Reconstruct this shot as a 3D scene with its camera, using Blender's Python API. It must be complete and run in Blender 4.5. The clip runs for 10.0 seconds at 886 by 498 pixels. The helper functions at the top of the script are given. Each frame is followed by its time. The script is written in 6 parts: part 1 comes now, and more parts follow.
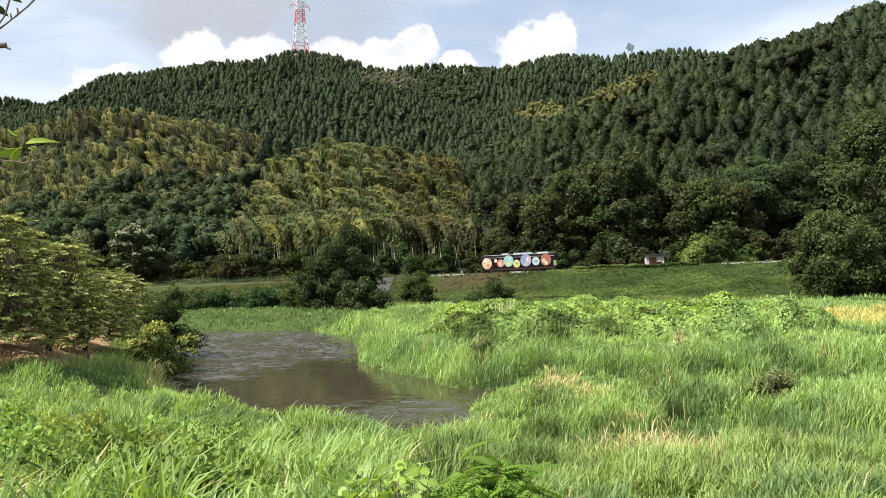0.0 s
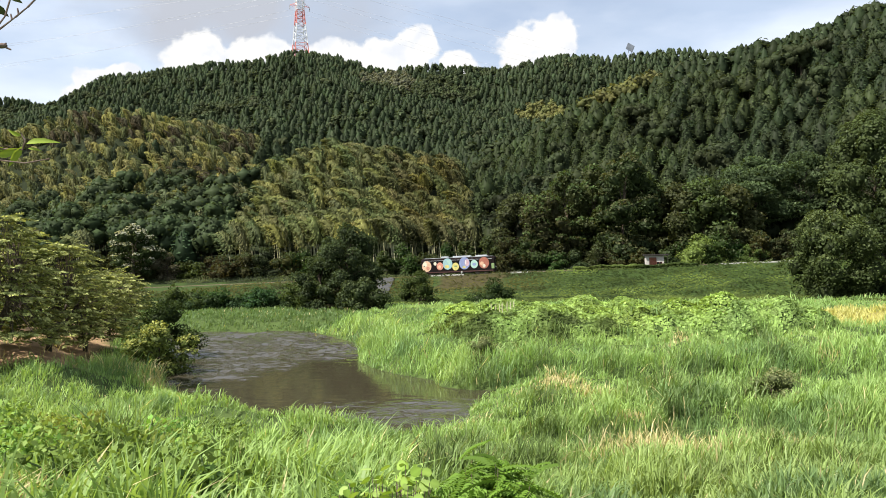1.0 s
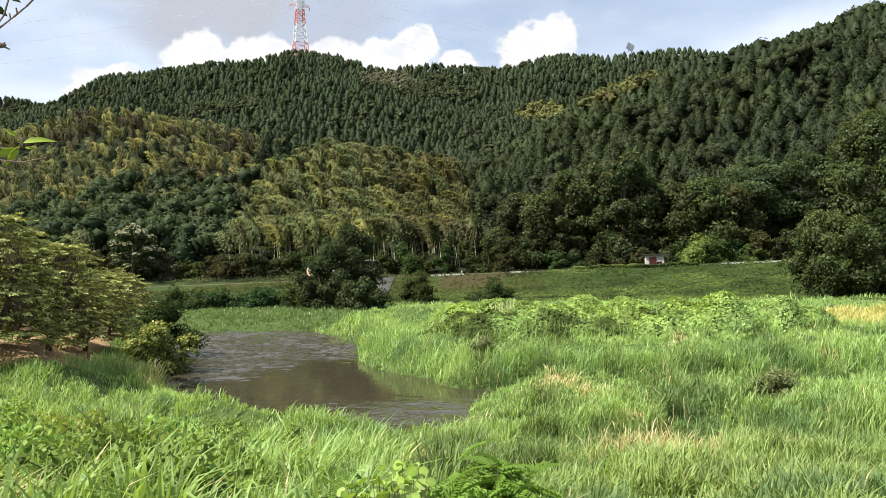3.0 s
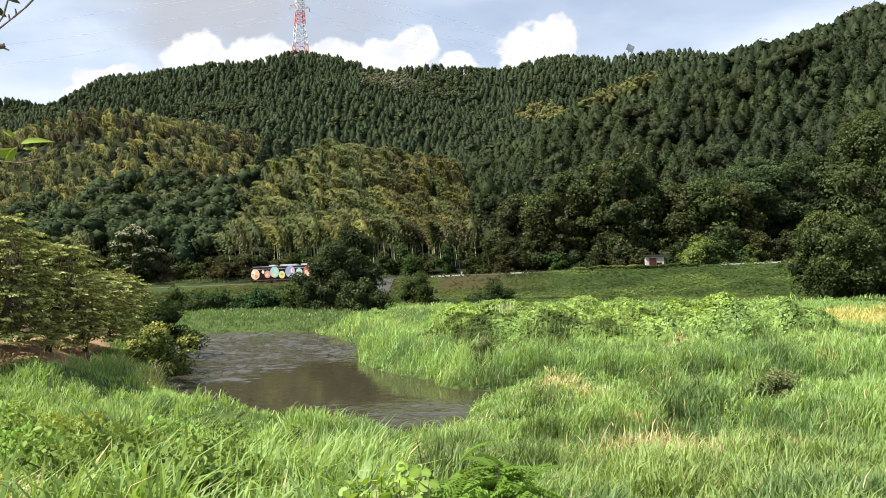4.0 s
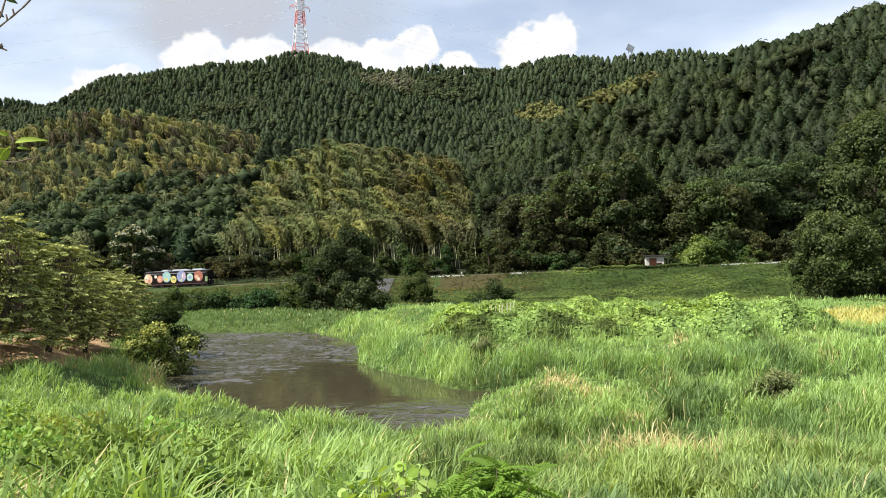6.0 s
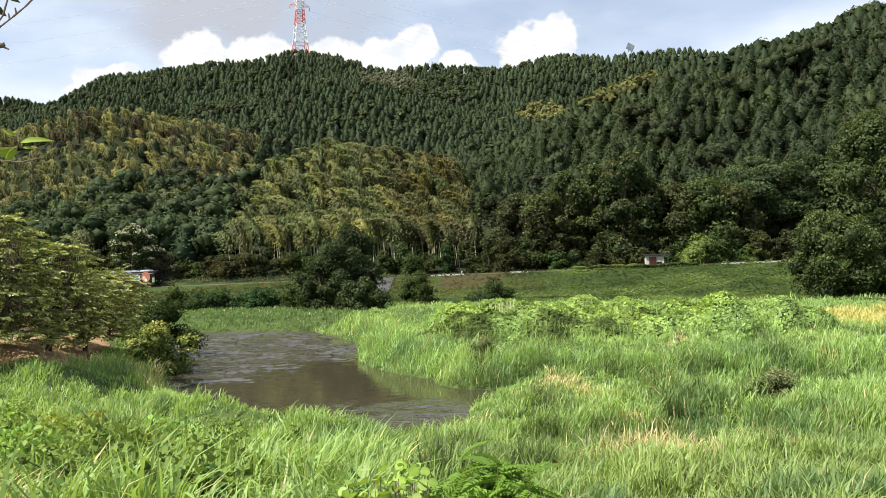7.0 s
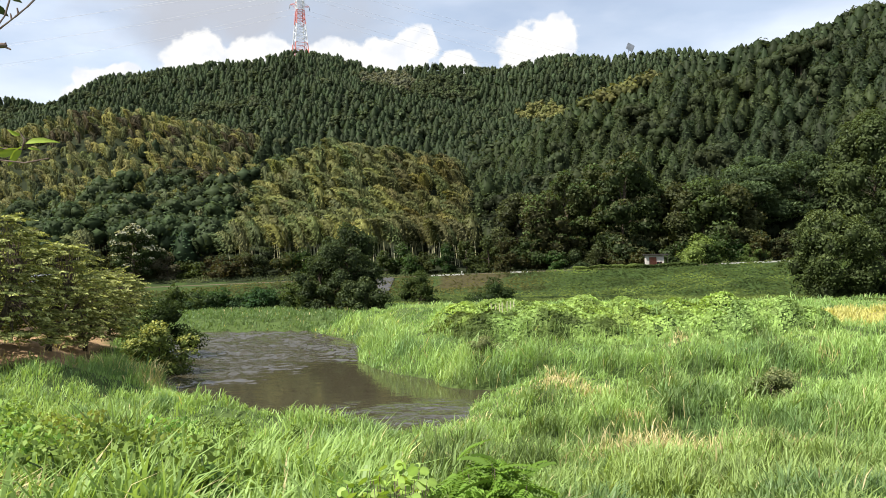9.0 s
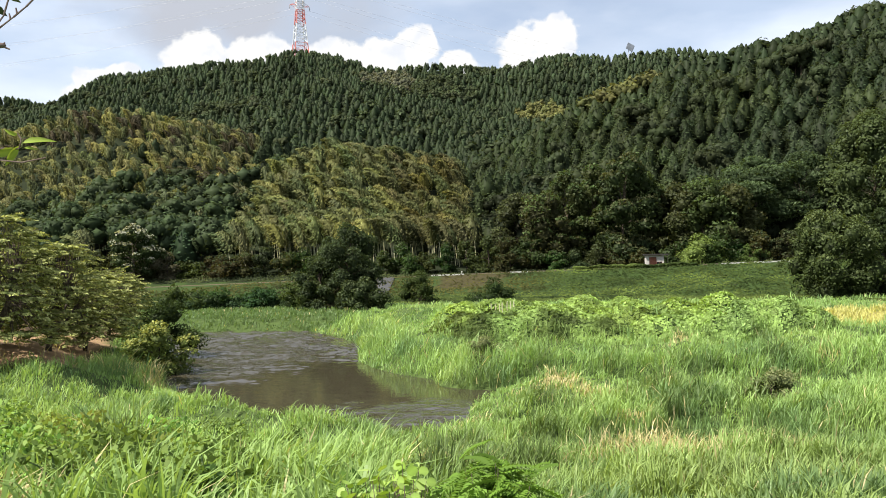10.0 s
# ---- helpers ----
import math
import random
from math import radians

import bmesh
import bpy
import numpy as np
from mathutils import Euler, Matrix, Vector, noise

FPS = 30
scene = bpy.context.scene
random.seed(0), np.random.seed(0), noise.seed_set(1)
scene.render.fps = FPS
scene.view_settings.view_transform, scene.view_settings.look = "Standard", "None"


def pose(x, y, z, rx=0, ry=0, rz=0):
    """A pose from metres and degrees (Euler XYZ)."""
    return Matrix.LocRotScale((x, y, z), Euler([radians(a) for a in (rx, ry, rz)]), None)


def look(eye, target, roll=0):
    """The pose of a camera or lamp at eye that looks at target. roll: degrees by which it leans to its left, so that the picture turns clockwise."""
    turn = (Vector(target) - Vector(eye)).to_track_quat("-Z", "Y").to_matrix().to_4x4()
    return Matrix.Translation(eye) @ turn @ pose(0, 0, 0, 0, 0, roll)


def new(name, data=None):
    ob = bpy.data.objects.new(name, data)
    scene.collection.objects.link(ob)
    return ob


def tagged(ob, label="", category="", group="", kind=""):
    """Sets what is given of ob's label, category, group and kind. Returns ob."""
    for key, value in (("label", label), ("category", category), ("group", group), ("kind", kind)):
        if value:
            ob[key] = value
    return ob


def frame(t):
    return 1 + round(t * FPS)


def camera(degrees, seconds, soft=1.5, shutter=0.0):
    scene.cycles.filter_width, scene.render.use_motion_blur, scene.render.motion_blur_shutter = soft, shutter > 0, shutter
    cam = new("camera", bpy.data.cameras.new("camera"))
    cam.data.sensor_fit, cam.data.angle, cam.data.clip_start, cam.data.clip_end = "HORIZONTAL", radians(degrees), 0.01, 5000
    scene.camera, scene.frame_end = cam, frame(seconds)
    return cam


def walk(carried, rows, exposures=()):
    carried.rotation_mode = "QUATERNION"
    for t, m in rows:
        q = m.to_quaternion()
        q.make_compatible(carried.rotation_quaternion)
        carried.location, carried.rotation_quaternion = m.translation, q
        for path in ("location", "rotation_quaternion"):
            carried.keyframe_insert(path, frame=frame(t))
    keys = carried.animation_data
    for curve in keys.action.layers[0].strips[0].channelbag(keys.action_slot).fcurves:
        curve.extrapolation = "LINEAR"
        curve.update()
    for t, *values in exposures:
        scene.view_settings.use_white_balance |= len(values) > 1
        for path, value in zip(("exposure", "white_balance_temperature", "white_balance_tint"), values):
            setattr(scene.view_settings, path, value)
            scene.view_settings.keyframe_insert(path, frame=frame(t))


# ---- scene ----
cam = camera(60, 10.0, soft=0.88)


def held(dy):
    """The camera's pose, nodding down by dy picture units of 1358 to the radian."""
    a = radians(0.89) + dy / 1358
    return look((0, 0, 8), (0, 100 * math.cos(a), 8 + 100 * math.sin(a)), -1.0)


NOD = [(0, 0), (1, 0.5), (1.5, 0), (2, 1.5), (2.5, -1.5), (3.2, 0.5), (4, 1.5), (4.5, 1.5), (5, 1.2), (5.5, 3), (6.2, 1.2),
       (7, 0), (8.5, 0.1), (10, 0)]
walk(cam, [(t, held(d)) for t, d in NOD])

# ---- light ----
SUN_DIR = Vector((-0.70, -0.30, 0.92)).normalized()     # from the ground towards the sun
sun_data = bpy.data.lights.new("sun", "SUN")
sun_data.energy, sun_data.angle, sun_data.color = 4.4, radians(0.6), (1.0, 0.955, 0.87)
sun = new("sun", sun_data)
sun.matrix_world = look(SUN_DIR * 500, (0, 0, 0))
scene.view_settings.exposure = 1.2

world = bpy.data.worlds.new("sky")
world.use_nodes = True
scene.world = world


# sunlit heaps of cloud beyond the ridge: across and up as tangents from the eye, half-width, half-height
HEAPS = [(-0.455, 0.226, 0.040, 0.024), (-0.425, 0.236, 0.020, 0.014), (-0.322, 0.252, 0.050, 0.054), (-0.312, 0.282, 0.034, 0.028),
         (-0.245, 0.268, 0.042, 0.036), (-0.215, 0.270, 0.026, 0.026), (-0.130, 0.262, 0.056, 0.032), (-0.075, 0.260, 0.050, 0.036), (-0.035, 0.272, 0.034, 0.038),
         (-0.018, 0.286, 0.018, 0.024), (0.022, 0.258, 0.026, 0.020), (0.124, 0.262, 0.050, 0.050), (0.150, 0.294, 0.036, 0.026), (0.108, 0.282, 0.024, 0.022), (-0.445, 0.236, 0.044, 0.026), (-0.418, 0.252, 0.028, 0.015)]


def cumulus(nt, co, behind):
    """Heaped clouds with ragged, softly lit edges over the sky colour given; returns the new colour."""
    def op(kind, a, b=None, c=None):
        n = nt.nodes.new("ShaderNodeMath")
        n.operation = kind
        for i, q in enumerate((a, b, c)):
            if q is None:
                continue
            if isinstance(q, (int, float)):
                n.inputs[i].default_value = q
            else:
                nt.links.new(q, n.inputs[i])
        return n.outputs["Value"]

    def noise_at(vector, scale, detail):
        n = nt.nodes.new("ShaderNodeTexNoise")
        n.inputs["Scale"].default_value, n.inputs["Detail"].default_value = scale, detail
        nt.links.new(vector, n.inputs["Vector"])
        return n.outputs["Fac"], n.outputs["Color"]
    sep = nt.nodes.new("ShaderNodeSeparateXYZ")
    nt.links.new(co.outputs["Generated"], sep.inputs["Vector"])
    ahead = op("MAXIMUM", sep.outputs["Y"], 0.05)
    across, height = op("DIVIDE", sep.outputs["X"], ahead), op("DIVIDE", sep.outputs["Z"], ahead)
    flat = nt.nodes.new("ShaderNodeCombineXYZ")
    nt.links.new(across, flat.inputs["X"])
    nt.links.new(height, flat.inputs["Y"])
    billow, _ = noise_at(flat.outputs["Vector"], 26, 5)
    wisp, _ = noise_at(flat.outputs["Vector"], 85, 4)
    nearest = 9.0
    for cx, cz, rx, rz in HEAPS:
        a, b = op("MULTIPLY", op("SUBTRACT", across, cx), 1 / rx), op("MULTIPLY", op("SUBTRACT", height, cz), 1 / rz)
        far = op("SQRT", op("ADD", op("MULTIPLY", a, a), op("MULTIPLY", b, b)))
        nearest = far if nearest == 9.0 else op("SMOOTH_MIN", nearest, far, 0.25)
    rim = op("ADD", nearest, op("ADD", op("MULTIPLY", billow, 1.3), op("MULTIPLY", wisp, 0.35)))
    cover = nt.nodes.new("ShaderNodeMapRange")
    cover.interpolation_type = "SMOOTHSTEP"
    cover.inputs["From Min"].default_value, cover.inputs["From Max"].default_value = 1.62, 1.86
    cover.inputs["To Min"].default_value, cover.inputs["To Max"].default_value = 1.0, 0.0
    nt.links.new(rim, cover.inputs["Value"])
    lit = nt.nodes.new("ShaderNodeValToRGB")
    lit.color_ramp.elements[0].position, lit.color_ramp.elements[1].position = 0.34, 0.52
    lit.color_ramp.elements[0].color, lit.color_ramp.elements[1].color = (5.5, 5.7, 6.1, 1), (6.5, 6.45, 6.35, 1)
    nt.links.new(billow, lit.inputs["Fac"])
    over = nt.nodes.new("ShaderNodeMix")
    over.data_type = "RGBA"
    nt.links.new(cover.outputs["Result"], over.inputs["Factor"])
    nt.links.new(behind, over.inputs["A"])
    nt.links.new(lit.outputs["Color"], over.inputs["B"])
    return over.outputs["Result"]


def world_nodes():
    nt = world.node_tree
    bg = nt.nodes["Background"]
    bg.inputs["Strength"].default_value = 0.071
    sky = nt.nodes.new("ShaderNodeTexSky")
    sky.sky_type, sky.sun_disc = "NISHITA", False
    sky.sun_elevation = math.asin(SUN_DIR.z)
    sky.sun_rotation = math.atan2(SUN_DIR.x, SUN_DIR.y)
    co = nt.nodes.new("ShaderNodeTexCoord")
    mp = nt.nodes.new("ShaderNodeMapping")
    mp.inputs["Scale"].default_value = (2.2, 2.2, 6.5)
    mp.inputs["Location"].default_value = (1.3, 0.4, 0.2)
    nt.links.new(co.outputs["Generated"], mp.inputs["Vector"])
    thick = nt.nodes.new("ShaderNodeTexNoise")
    thick.inputs["Scale"].default_value, thick.inputs["Detail"].default_value = 1.4, 7
    nt.links.new(mp.outputs["Vector"], thick.inputs["Vector"])
    ramp = nt.nodes.new("ShaderNodeValToRGB")
    ramp.color_ramp.elements[0].position, ramp.color_ramp.elements[1].position = 0.36, 0.62
    ramp.color_ramp.elements[0].color = (0.42, 0.42, 0.42, 1)
    ramp.color_ramp.elements[1].color = (0.92, 0.92, 0.92, 1)
    nt.links.new(thick.outputs["Fac"], ramp.inputs["Fac"])
    grey = nt.nodes.new("ShaderNodeTexNoise")
    grey.inputs["Scale"].default_value, grey.inputs["Detail"].default_value = 0.9, 5
    nt.links.new(mp.outputs["Vector"], grey.inputs["Vector"])
    tone = nt.nodes.new("ShaderNodeValToRGB")
    tone.color_ramp.elements[0].position, tone.color_ramp.elements[1].position = 0.3, 0.7
    tone.color_ramp.elements[0].color = (4.4, 4.8, 5.6, 1)
    tone.color_ramp.elements[1].color = (7.2, 7.7, 8.5, 1)
    nt.links.new(grey.outputs["Fac"], tone.inputs["Fac"])
    mix = nt.nodes.new("ShaderNodeMix")
    mix.data_type = "RGBA"
    nt.links.new(ramp.outputs["Color"], mix.inputs["Factor"])
    nt.links.new(sky.outputs["Color"], mix.inputs["A"])
    nt.links.new(tone.outputs["Color"], mix.inputs["B"])
    # the grey underside of a cloud bank that drifts over the ridge
    off = nt.nodes.new("ShaderNodeVectorMath")
    off.operation = "SUBTRACT"
    off.inputs[1].default_value = (-0.250, 0.92, 0.312)
    nt.links.new(co.outputs["Generated"], off.inputs[0])
    size = nt.nodes.new("ShaderNodeVectorMath")
    size.operation = "MULTIPLY"
    size.inputs[1].default_value = (5.5, 1.5, 13.0)
    nt.links.new(off.outputs["Vector"], size.inputs[0])
    far = nt.nodes.new("ShaderNodeVectorMath")
    far.operation = "LENGTH"
    nt.links.new(size.outputs["Vector"], far.inputs[0])
    ragged = nt.nodes.new("ShaderNodeTexNoise")
    ragged.inputs["Scale"].default_value, ragged.inputs["Detail"].default_value = 14, 6
    nt.links.new(co.outputs["Generated"], ragged.inputs["Vector"])
    rim = nt.nodes.new("ShaderNodeMath")
    rim.operation = "MULTIPLY_ADD"
    rim.inputs[1].default_value = 1.3
    nt.links.new(ragged.outputs["Fac"], rim.inputs[0])
    nt.links.new(far.outputs["Value"], rim.inputs[2])
    cover = nt.nodes.new("ShaderNodeMapRange")
    cover.inputs["From Min"].default_value, cover.inputs["From Max"].default_value = 1.0, 1.75
    cover.inputs["To Min"].default_value, cover.inputs["To Max"].default_value = 0.9, 0.0
    nt.links.new(rim.outputs["Value"], cover.inputs["Value"])
    mix2 = nt.nodes.new("ShaderNodeMix")
    mix2.data_type = "RGBA"
    mix2.inputs["B"].default_value = (3.6, 3.75, 4.15, 1)
    nt.links.new(cover.outputs["Result"], mix2.inputs["Factor"])
    nt.links.new(mix.outputs["Result"], mix2.inputs["A"])
    last = cumulus(nt, co, mix2.outputs["Result"])
    nt.links.new(last, bg.inputs["Color"])


world_nodes()

# ---- materials ----


def mat(name, colour=(0.5, 0.5, 0.5), rough=0.8, metal=0.0, colour2=None, scale=4.0, detail=5, bump=0.0, bump_scale=30.0, random_amount=0.0, low=0.35, high=0.65):
    m = bpy.data.materials.new(name)
    m.use_nodes = True
    nt = m.node_tree
    p = nt.nodes["Principled BSDF"]
    p.inputs["Base Color"].default_value = (*colour, 1)
    p.inputs["Roughness"].default_value, p.inputs["Metallic"].default_value = rough, metal
    if rough > 0.75:
        p.inputs["Specular IOR Level"].default_value = 0.15
    co = nt.nodes.new("ShaderNodeTexCoord")
    if colour2:
        n = nt.nodes.new("ShaderNodeTexNoise")
        n.inputs["Scale"].default_value, n.inputs["Detail"].default_value = scale, detail
        nt.links.new(co.outputs["Object"], n.inputs["Vector"])
        r = nt.nodes.new("ShaderNodeValToRGB")
        r.color_ramp.elements[0].position, r.color_ramp.elements[1].position = low, high
        r.color_ramp.elements[0].color, r.color_ramp.elements[1].color = (*colour, 1), (*colour2, 1)
        nt.links.new(n.outputs["Fac"], r.inputs["Fac"])
        nt.links.new(r.outputs["Color"], p.inputs["Base Color"])
    if bump:
        n = nt.nodes.new("ShaderNodeTexNoise")
        n.inputs["Scale"].default_value, n.inputs["Detail"].default_value = bump_scale, 4
        nt.links.new(co.outputs["Object"], n.inputs["Vector"])
        b = nt.nodes.new("ShaderNodeBump")
        b.inputs["Strength"].default_value, b.inputs["Distance"].default_value = bump, 0.05
        nt.links.new(n.outputs["Fac"], b.inputs["Height"])
        nt.links.new(b.outputs["Normal"], p.inputs["Normal"])
    return m


def leaf_mat(name, translucent=0.35, gloss=0.12, spread=0.5, rough=0.5):
    """Foliage: the plant's own colour comes from the mesh's tint, and varies leaf by leaf."""
    m = bpy.data.materials.new(name)
    m.use_nodes = True
    nt = m.node_tree
    nt.nodes.remove(nt.nodes["Principled BSDF"])
    out = nt.nodes["Material Output"]
    at = nt.nodes.new("ShaderNodeAttribute")
    at.attribute_name = "tint"
    geo = nt.nodes.new("ShaderNodeNewGeometry")
    mr = nt.nodes.new("ShaderNodeMapRange")
    mr.inputs["To Min"].default_value, mr.inputs["To Max"].default_value = 0.81 * (1 - spread), 0.81 * (1 + spread)
    nt.links.new(geo.outputs["Random Per Island"], mr.inputs["Value"])
    hsv = nt.nodes.new("ShaderNodeHueSaturation")
    nt.links.new(mr.outputs["Result"], hsv.inputs["Value"])
    nt.links.new(at.outputs["Color"], hsv.inputs["Color"])
    d = nt.nodes.new("ShaderNodeBsdfDiffuse")
    tr = nt.nodes.new("ShaderNodeBsdfTranslucent")
    gl = nt.nodes.new("ShaderNodeBsdfGlossy")
    gl.inputs["Roughness"].default_value = rough
    gl.inputs["Color"].default_value = (0.9, 0.95, 0.85, 1)
    warm = nt.nodes.new("ShaderNodeMix")
    warm.data_type, warm.blend_type = "RGBA", "MULTIPLY"
    warm.inputs["Factor"].default_value = 1
    warm.inputs["B"].default_value = (1.2, 1.12, 0.52, 1)
    nt.links.new(hsv.outputs["Color"], warm.inputs["A"])
    nt.links.new(hsv.outputs["Color"], d.inputs["Color"])
    nt.links.new(warm.outputs["Result"], tr.inputs["Color"])
    a = nt.nodes.new("ShaderNodeMixShader")
    a.inputs["Fac"].default_value = translucent
    nt.links.new(d.outputs["BSDF"], a.inputs[1])
    nt.links.new(tr.outputs["BSDF"], a.inputs[2])
    b = nt.nodes.new("ShaderNodeMixShader")
    b.inputs["Fac"].default_value = gloss * 0.4
    nt.links.new(a.outputs["Shader"], b.inputs[1])
    nt.links.new(gl.outputs["BSDF"], b.inputs[2])
    nt.links.new(b.outputs["Shader"], out.inputs["Surface"])
    return m


M_LEAF = leaf_mat("leaf", 0.35, 0.015, 0.25)
M_FAR = leaf_mat("far_foliage", 0.25, 0.01, 0.22)
M_GRASS = leaf_mat("grass_blade", 0.40, 0.04, 0.18)
M_BARK = mat("bark", (0.035, 0.027, 0.02), 0.9, colour2=(0.09, 0.07, 0.05), scale=6, bump=0.6, bump_scale=20)
M_STEM = mat("green_stem", (0.07, 0.12, 0.03), 0.7, colour2=(0.12, 0.17, 0.05), scale=9)
M_CULM = mat("bamboo_culm", (0.30, 0.31, 0.15), 0.5, colour2=(0.46, 0.43, 0.27), scale=1.2)
M_STEEL_RED = mat("red_painted_steel", (0.70, 0.17, 0.12), 0.6, colour2=(0.62, 0.18, 0.14), scale=0.2)
M_STEEL_WHITE = mat("white_painted_steel", (0.8, 0.8, 0.8), 0.6, colour2=(0.7, 0.7, 0.7), scale=0.2)
M_STEEL = mat("galvanised_steel", (0.42, 0.43, 0.45), 0.5, 0.6, colour2=(0.3, 0.31, 0.33), scale=0.5)
M_CABLE = mat("cable", (0.55, 0.56, 0.58), 0.6, colour2=(0.62, 0.62, 0.63), scale=0.02)
M_CONCRETE = mat("concrete", (0.34, 0.33, 0.30), 0.9, colour2=(0.45, 0.44, 0.41), scale=0.8, bump=0.3, bump_scale=8)
M_BALLAST = mat("ballast", (0.07, 0.06, 0.04), 0.95, colour2=(0.15, 0.125, 0.09), scale=5, bump=0.8, bump_scale=14)
M_RAIL = mat("rail_steel", (0.2, 0.13, 0.09), 0.5, 0.7, colour2=(0.33, 0.25, 0.2), scale=2)


def ground_material():
    m = mat("earth_and_turf", (0.045, 0.06, 0.018), 0.95, colour2=(0.09, 0.085, 0.035), scale=0.35, detail=9, bump=0.7, bump_scale=3.0)
    nt = m.node_tree
    p = nt.nodes["Principled BSDF"]
    old = p.inputs["Base Color"].links[0].from_socket
    at = nt.nodes.new("ShaderNodeAttribute")
    at.attribute_name = "tint"
    mix = nt.nodes.new("ShaderNodeMix")
    mix.data_type = "RGBA"
    nt.links.new(at.outputs["Alpha"], mix.inputs["Factor"])
    nt.links.new(old, mix.inputs["A"])
    grain = nt.nodes.new("ShaderNodeTexNoise")
    grain.inputs["Scale"].default_value, grain.inputs["Detail"].default_value = 1.7, 8
    co = nt.nodes.new("ShaderNodeTexCoord")
    nt.links.new(co.outputs["Object"], grain.inputs["Vector"])
    mr = nt.nodes.new("ShaderNodeMapRange")
    mr.inputs["To Min"].default_value, mr.inputs["To Max"].default_value = 0.36, 1.08
    nt.links.new(grain.outputs["Fac"], mr.inputs["Value"])
    hsv = nt.nodes.new("ShaderNodeHueSaturation")
    nt.links.new(at.outputs["Color"], hsv.inputs["Color"])
    nt.links.new(mr.outputs["Result"], hsv.inputs["Value"])
    nt.links.new(hsv.outputs["Color"], mix.inputs["B"])
    nt.links.new(mix.outputs["Result"], p.inputs["Base Color"])
    return m


def water_material():
    m = bpy.data.materials.new("river_water")
    m.use_nodes = True
    nt = m.node_tree
    p = nt.nodes["Principled BSDF"]
    p.inputs["Roughness"].default_value, p.inputs["IOR"].default_value = 0.03, 1.36
    co = nt.nodes.new("ShaderNodeTexCoord")
    n0 = nt.nodes.new("ShaderNodeTexNoise")
    n0.inputs["Scale"].default_value, n0.inputs["Detail"].default_value = 0.12, 4
    nt.links.new(co.outputs["Object"], n0.inputs["Vector"])
    r = nt.nodes.new("ShaderNodeValToRGB")
    r.color_ramp.elements[0].color, r.color_ramp.elements[1].color = (0.036, 0.031, 0.019, 1), (0.050, 0.043, 0.027, 1)
    nt.links.new(n0.outputs["Fac"], r.inputs["Fac"])
    nt.links.new(r.outputs["Color"], p.inputs["Base Color"])
    mp = nt.nodes.new("ShaderNodeMapping")
    mp.inputs["Rotation"].default_value = (0, 0, radians(20))
    mp.inputs["Scale"].default_value = (1.0, 1.5, 1)
    nt.links.new(co.outputs["Object"], mp.inputs["Vector"])
    # the current ruffles the upper reach and a tongue along the near bank; the pool between lies smooth
    here = nt.nodes.new("ShaderNodeNewGeometry")
    where = nt.nodes.new("ShaderNodeSeparateXYZ")
    nt.links.new(here.outputs["Position"], where.inputs["Vector"])
    patch = nt.nodes.new("ShaderNodeTexNoise")
    patch.inputs["Scale"].default_value, patch.inputs["Detail"].default_value = 0.35, 6
    nt.links.new(here.outputs["Position"], patch.inputs["Vector"])

    def op(kind, a, b, c=None):
        n = nt.nodes.new("ShaderNodeMath")
        n.operation = kind
        for k, q in enumerate((a, b, c)):
            if isinstance(q, (int, float)):
                n.inputs[k].default_value = q
            elif q is not None:
                nt.links.new(q, n.inputs[k])
        return n.outputs["Value"]
    rough = op("MULTIPLY_ADD", patch.outputs["Fac"], 12.0, -6.0)
    reach = op("MULTIPLY_ADD", where.outputs["X"], -0.884, op("MULTIPLY_ADD", where.outputs["Y"], 0.47, -39.2))
    tx, ty = op("MULTIPLY_ADD", where.outputs["X"], 0.16, 0.2), op("MULTIPLY_ADD", where.outputs["Y"], 0.30, -12.2)
    tongue = op("MULTIPLY_ADD", op("ADD", op("MULTIPLY", tx, tx), op("MULTIPLY", ty, ty)), -3.0, 1.6)
    calm = nt.nodes.new("ShaderNodeMapRange")
    calm.interpolation_type = "SMOOTHSTEP"
    calm.inputs["From Min"].default_value, calm.inputs["From Max"].default_value = -4.0, 3.5
    calm.inputs["To Min"].default_value, calm.inputs["To Max"].default_value = 0.05, 1.0
    nt.links.new(op("ADD", op("MAXIMUM", reach, tongue), rough), calm.inputs["Value"])
    # cat's-paws: short streaks of ripples that drift with the water
    paws = nt.nodes.new("ShaderNodeTexNoise")
    paws.inputs["Scale"].default_value, paws.inputs["Detail"].default_value, paws.inputs["Distortion"].default_value = 0.75, 4, 0.6
    nt.links.new(mp.outputs["Vector"], paws.inputs["Vector"])
    streak = nt.nodes.new("ShaderNodeMapRange")
    streak.inputs["From Min"].default_value, streak.inputs["From Max"].default_value = 0.36, 0.56
    streak.inputs["To Min"].default_value, streak.inputs["To Max"].default_value = 0.25, 1.35
    nt.links.new(paws.outputs["Fac"], streak.inputs["Value"])
    ruffle = op("MULTIPLY", calm.outputs["Result"], streak.outputs["Result"])
    total = None
    for scale, dist, rich in ((1.2, 0.10, 2.0), (3.5, 0.035, 1.0)):
        n = nt.nodes.new("ShaderNodeTexNoise")
        n.inputs["Scale"].default_value, n.inputs["Detail"].default_value, n.inputs["Distortion"].default_value = scale, rich, 0.8
        nt.links.new(mp.outputs["Vector"], n.inputs["Vector"])
        b = nt.nodes.new("ShaderNodeBump")
        b.inputs["Strength"].default_value, b.inputs["Distance"].default_value = 1.0, dist
        nt.links.new(n.outputs["Fac"], b.inputs["Height"])
        nt.links.new(ruffle, b.inputs["Strength"])
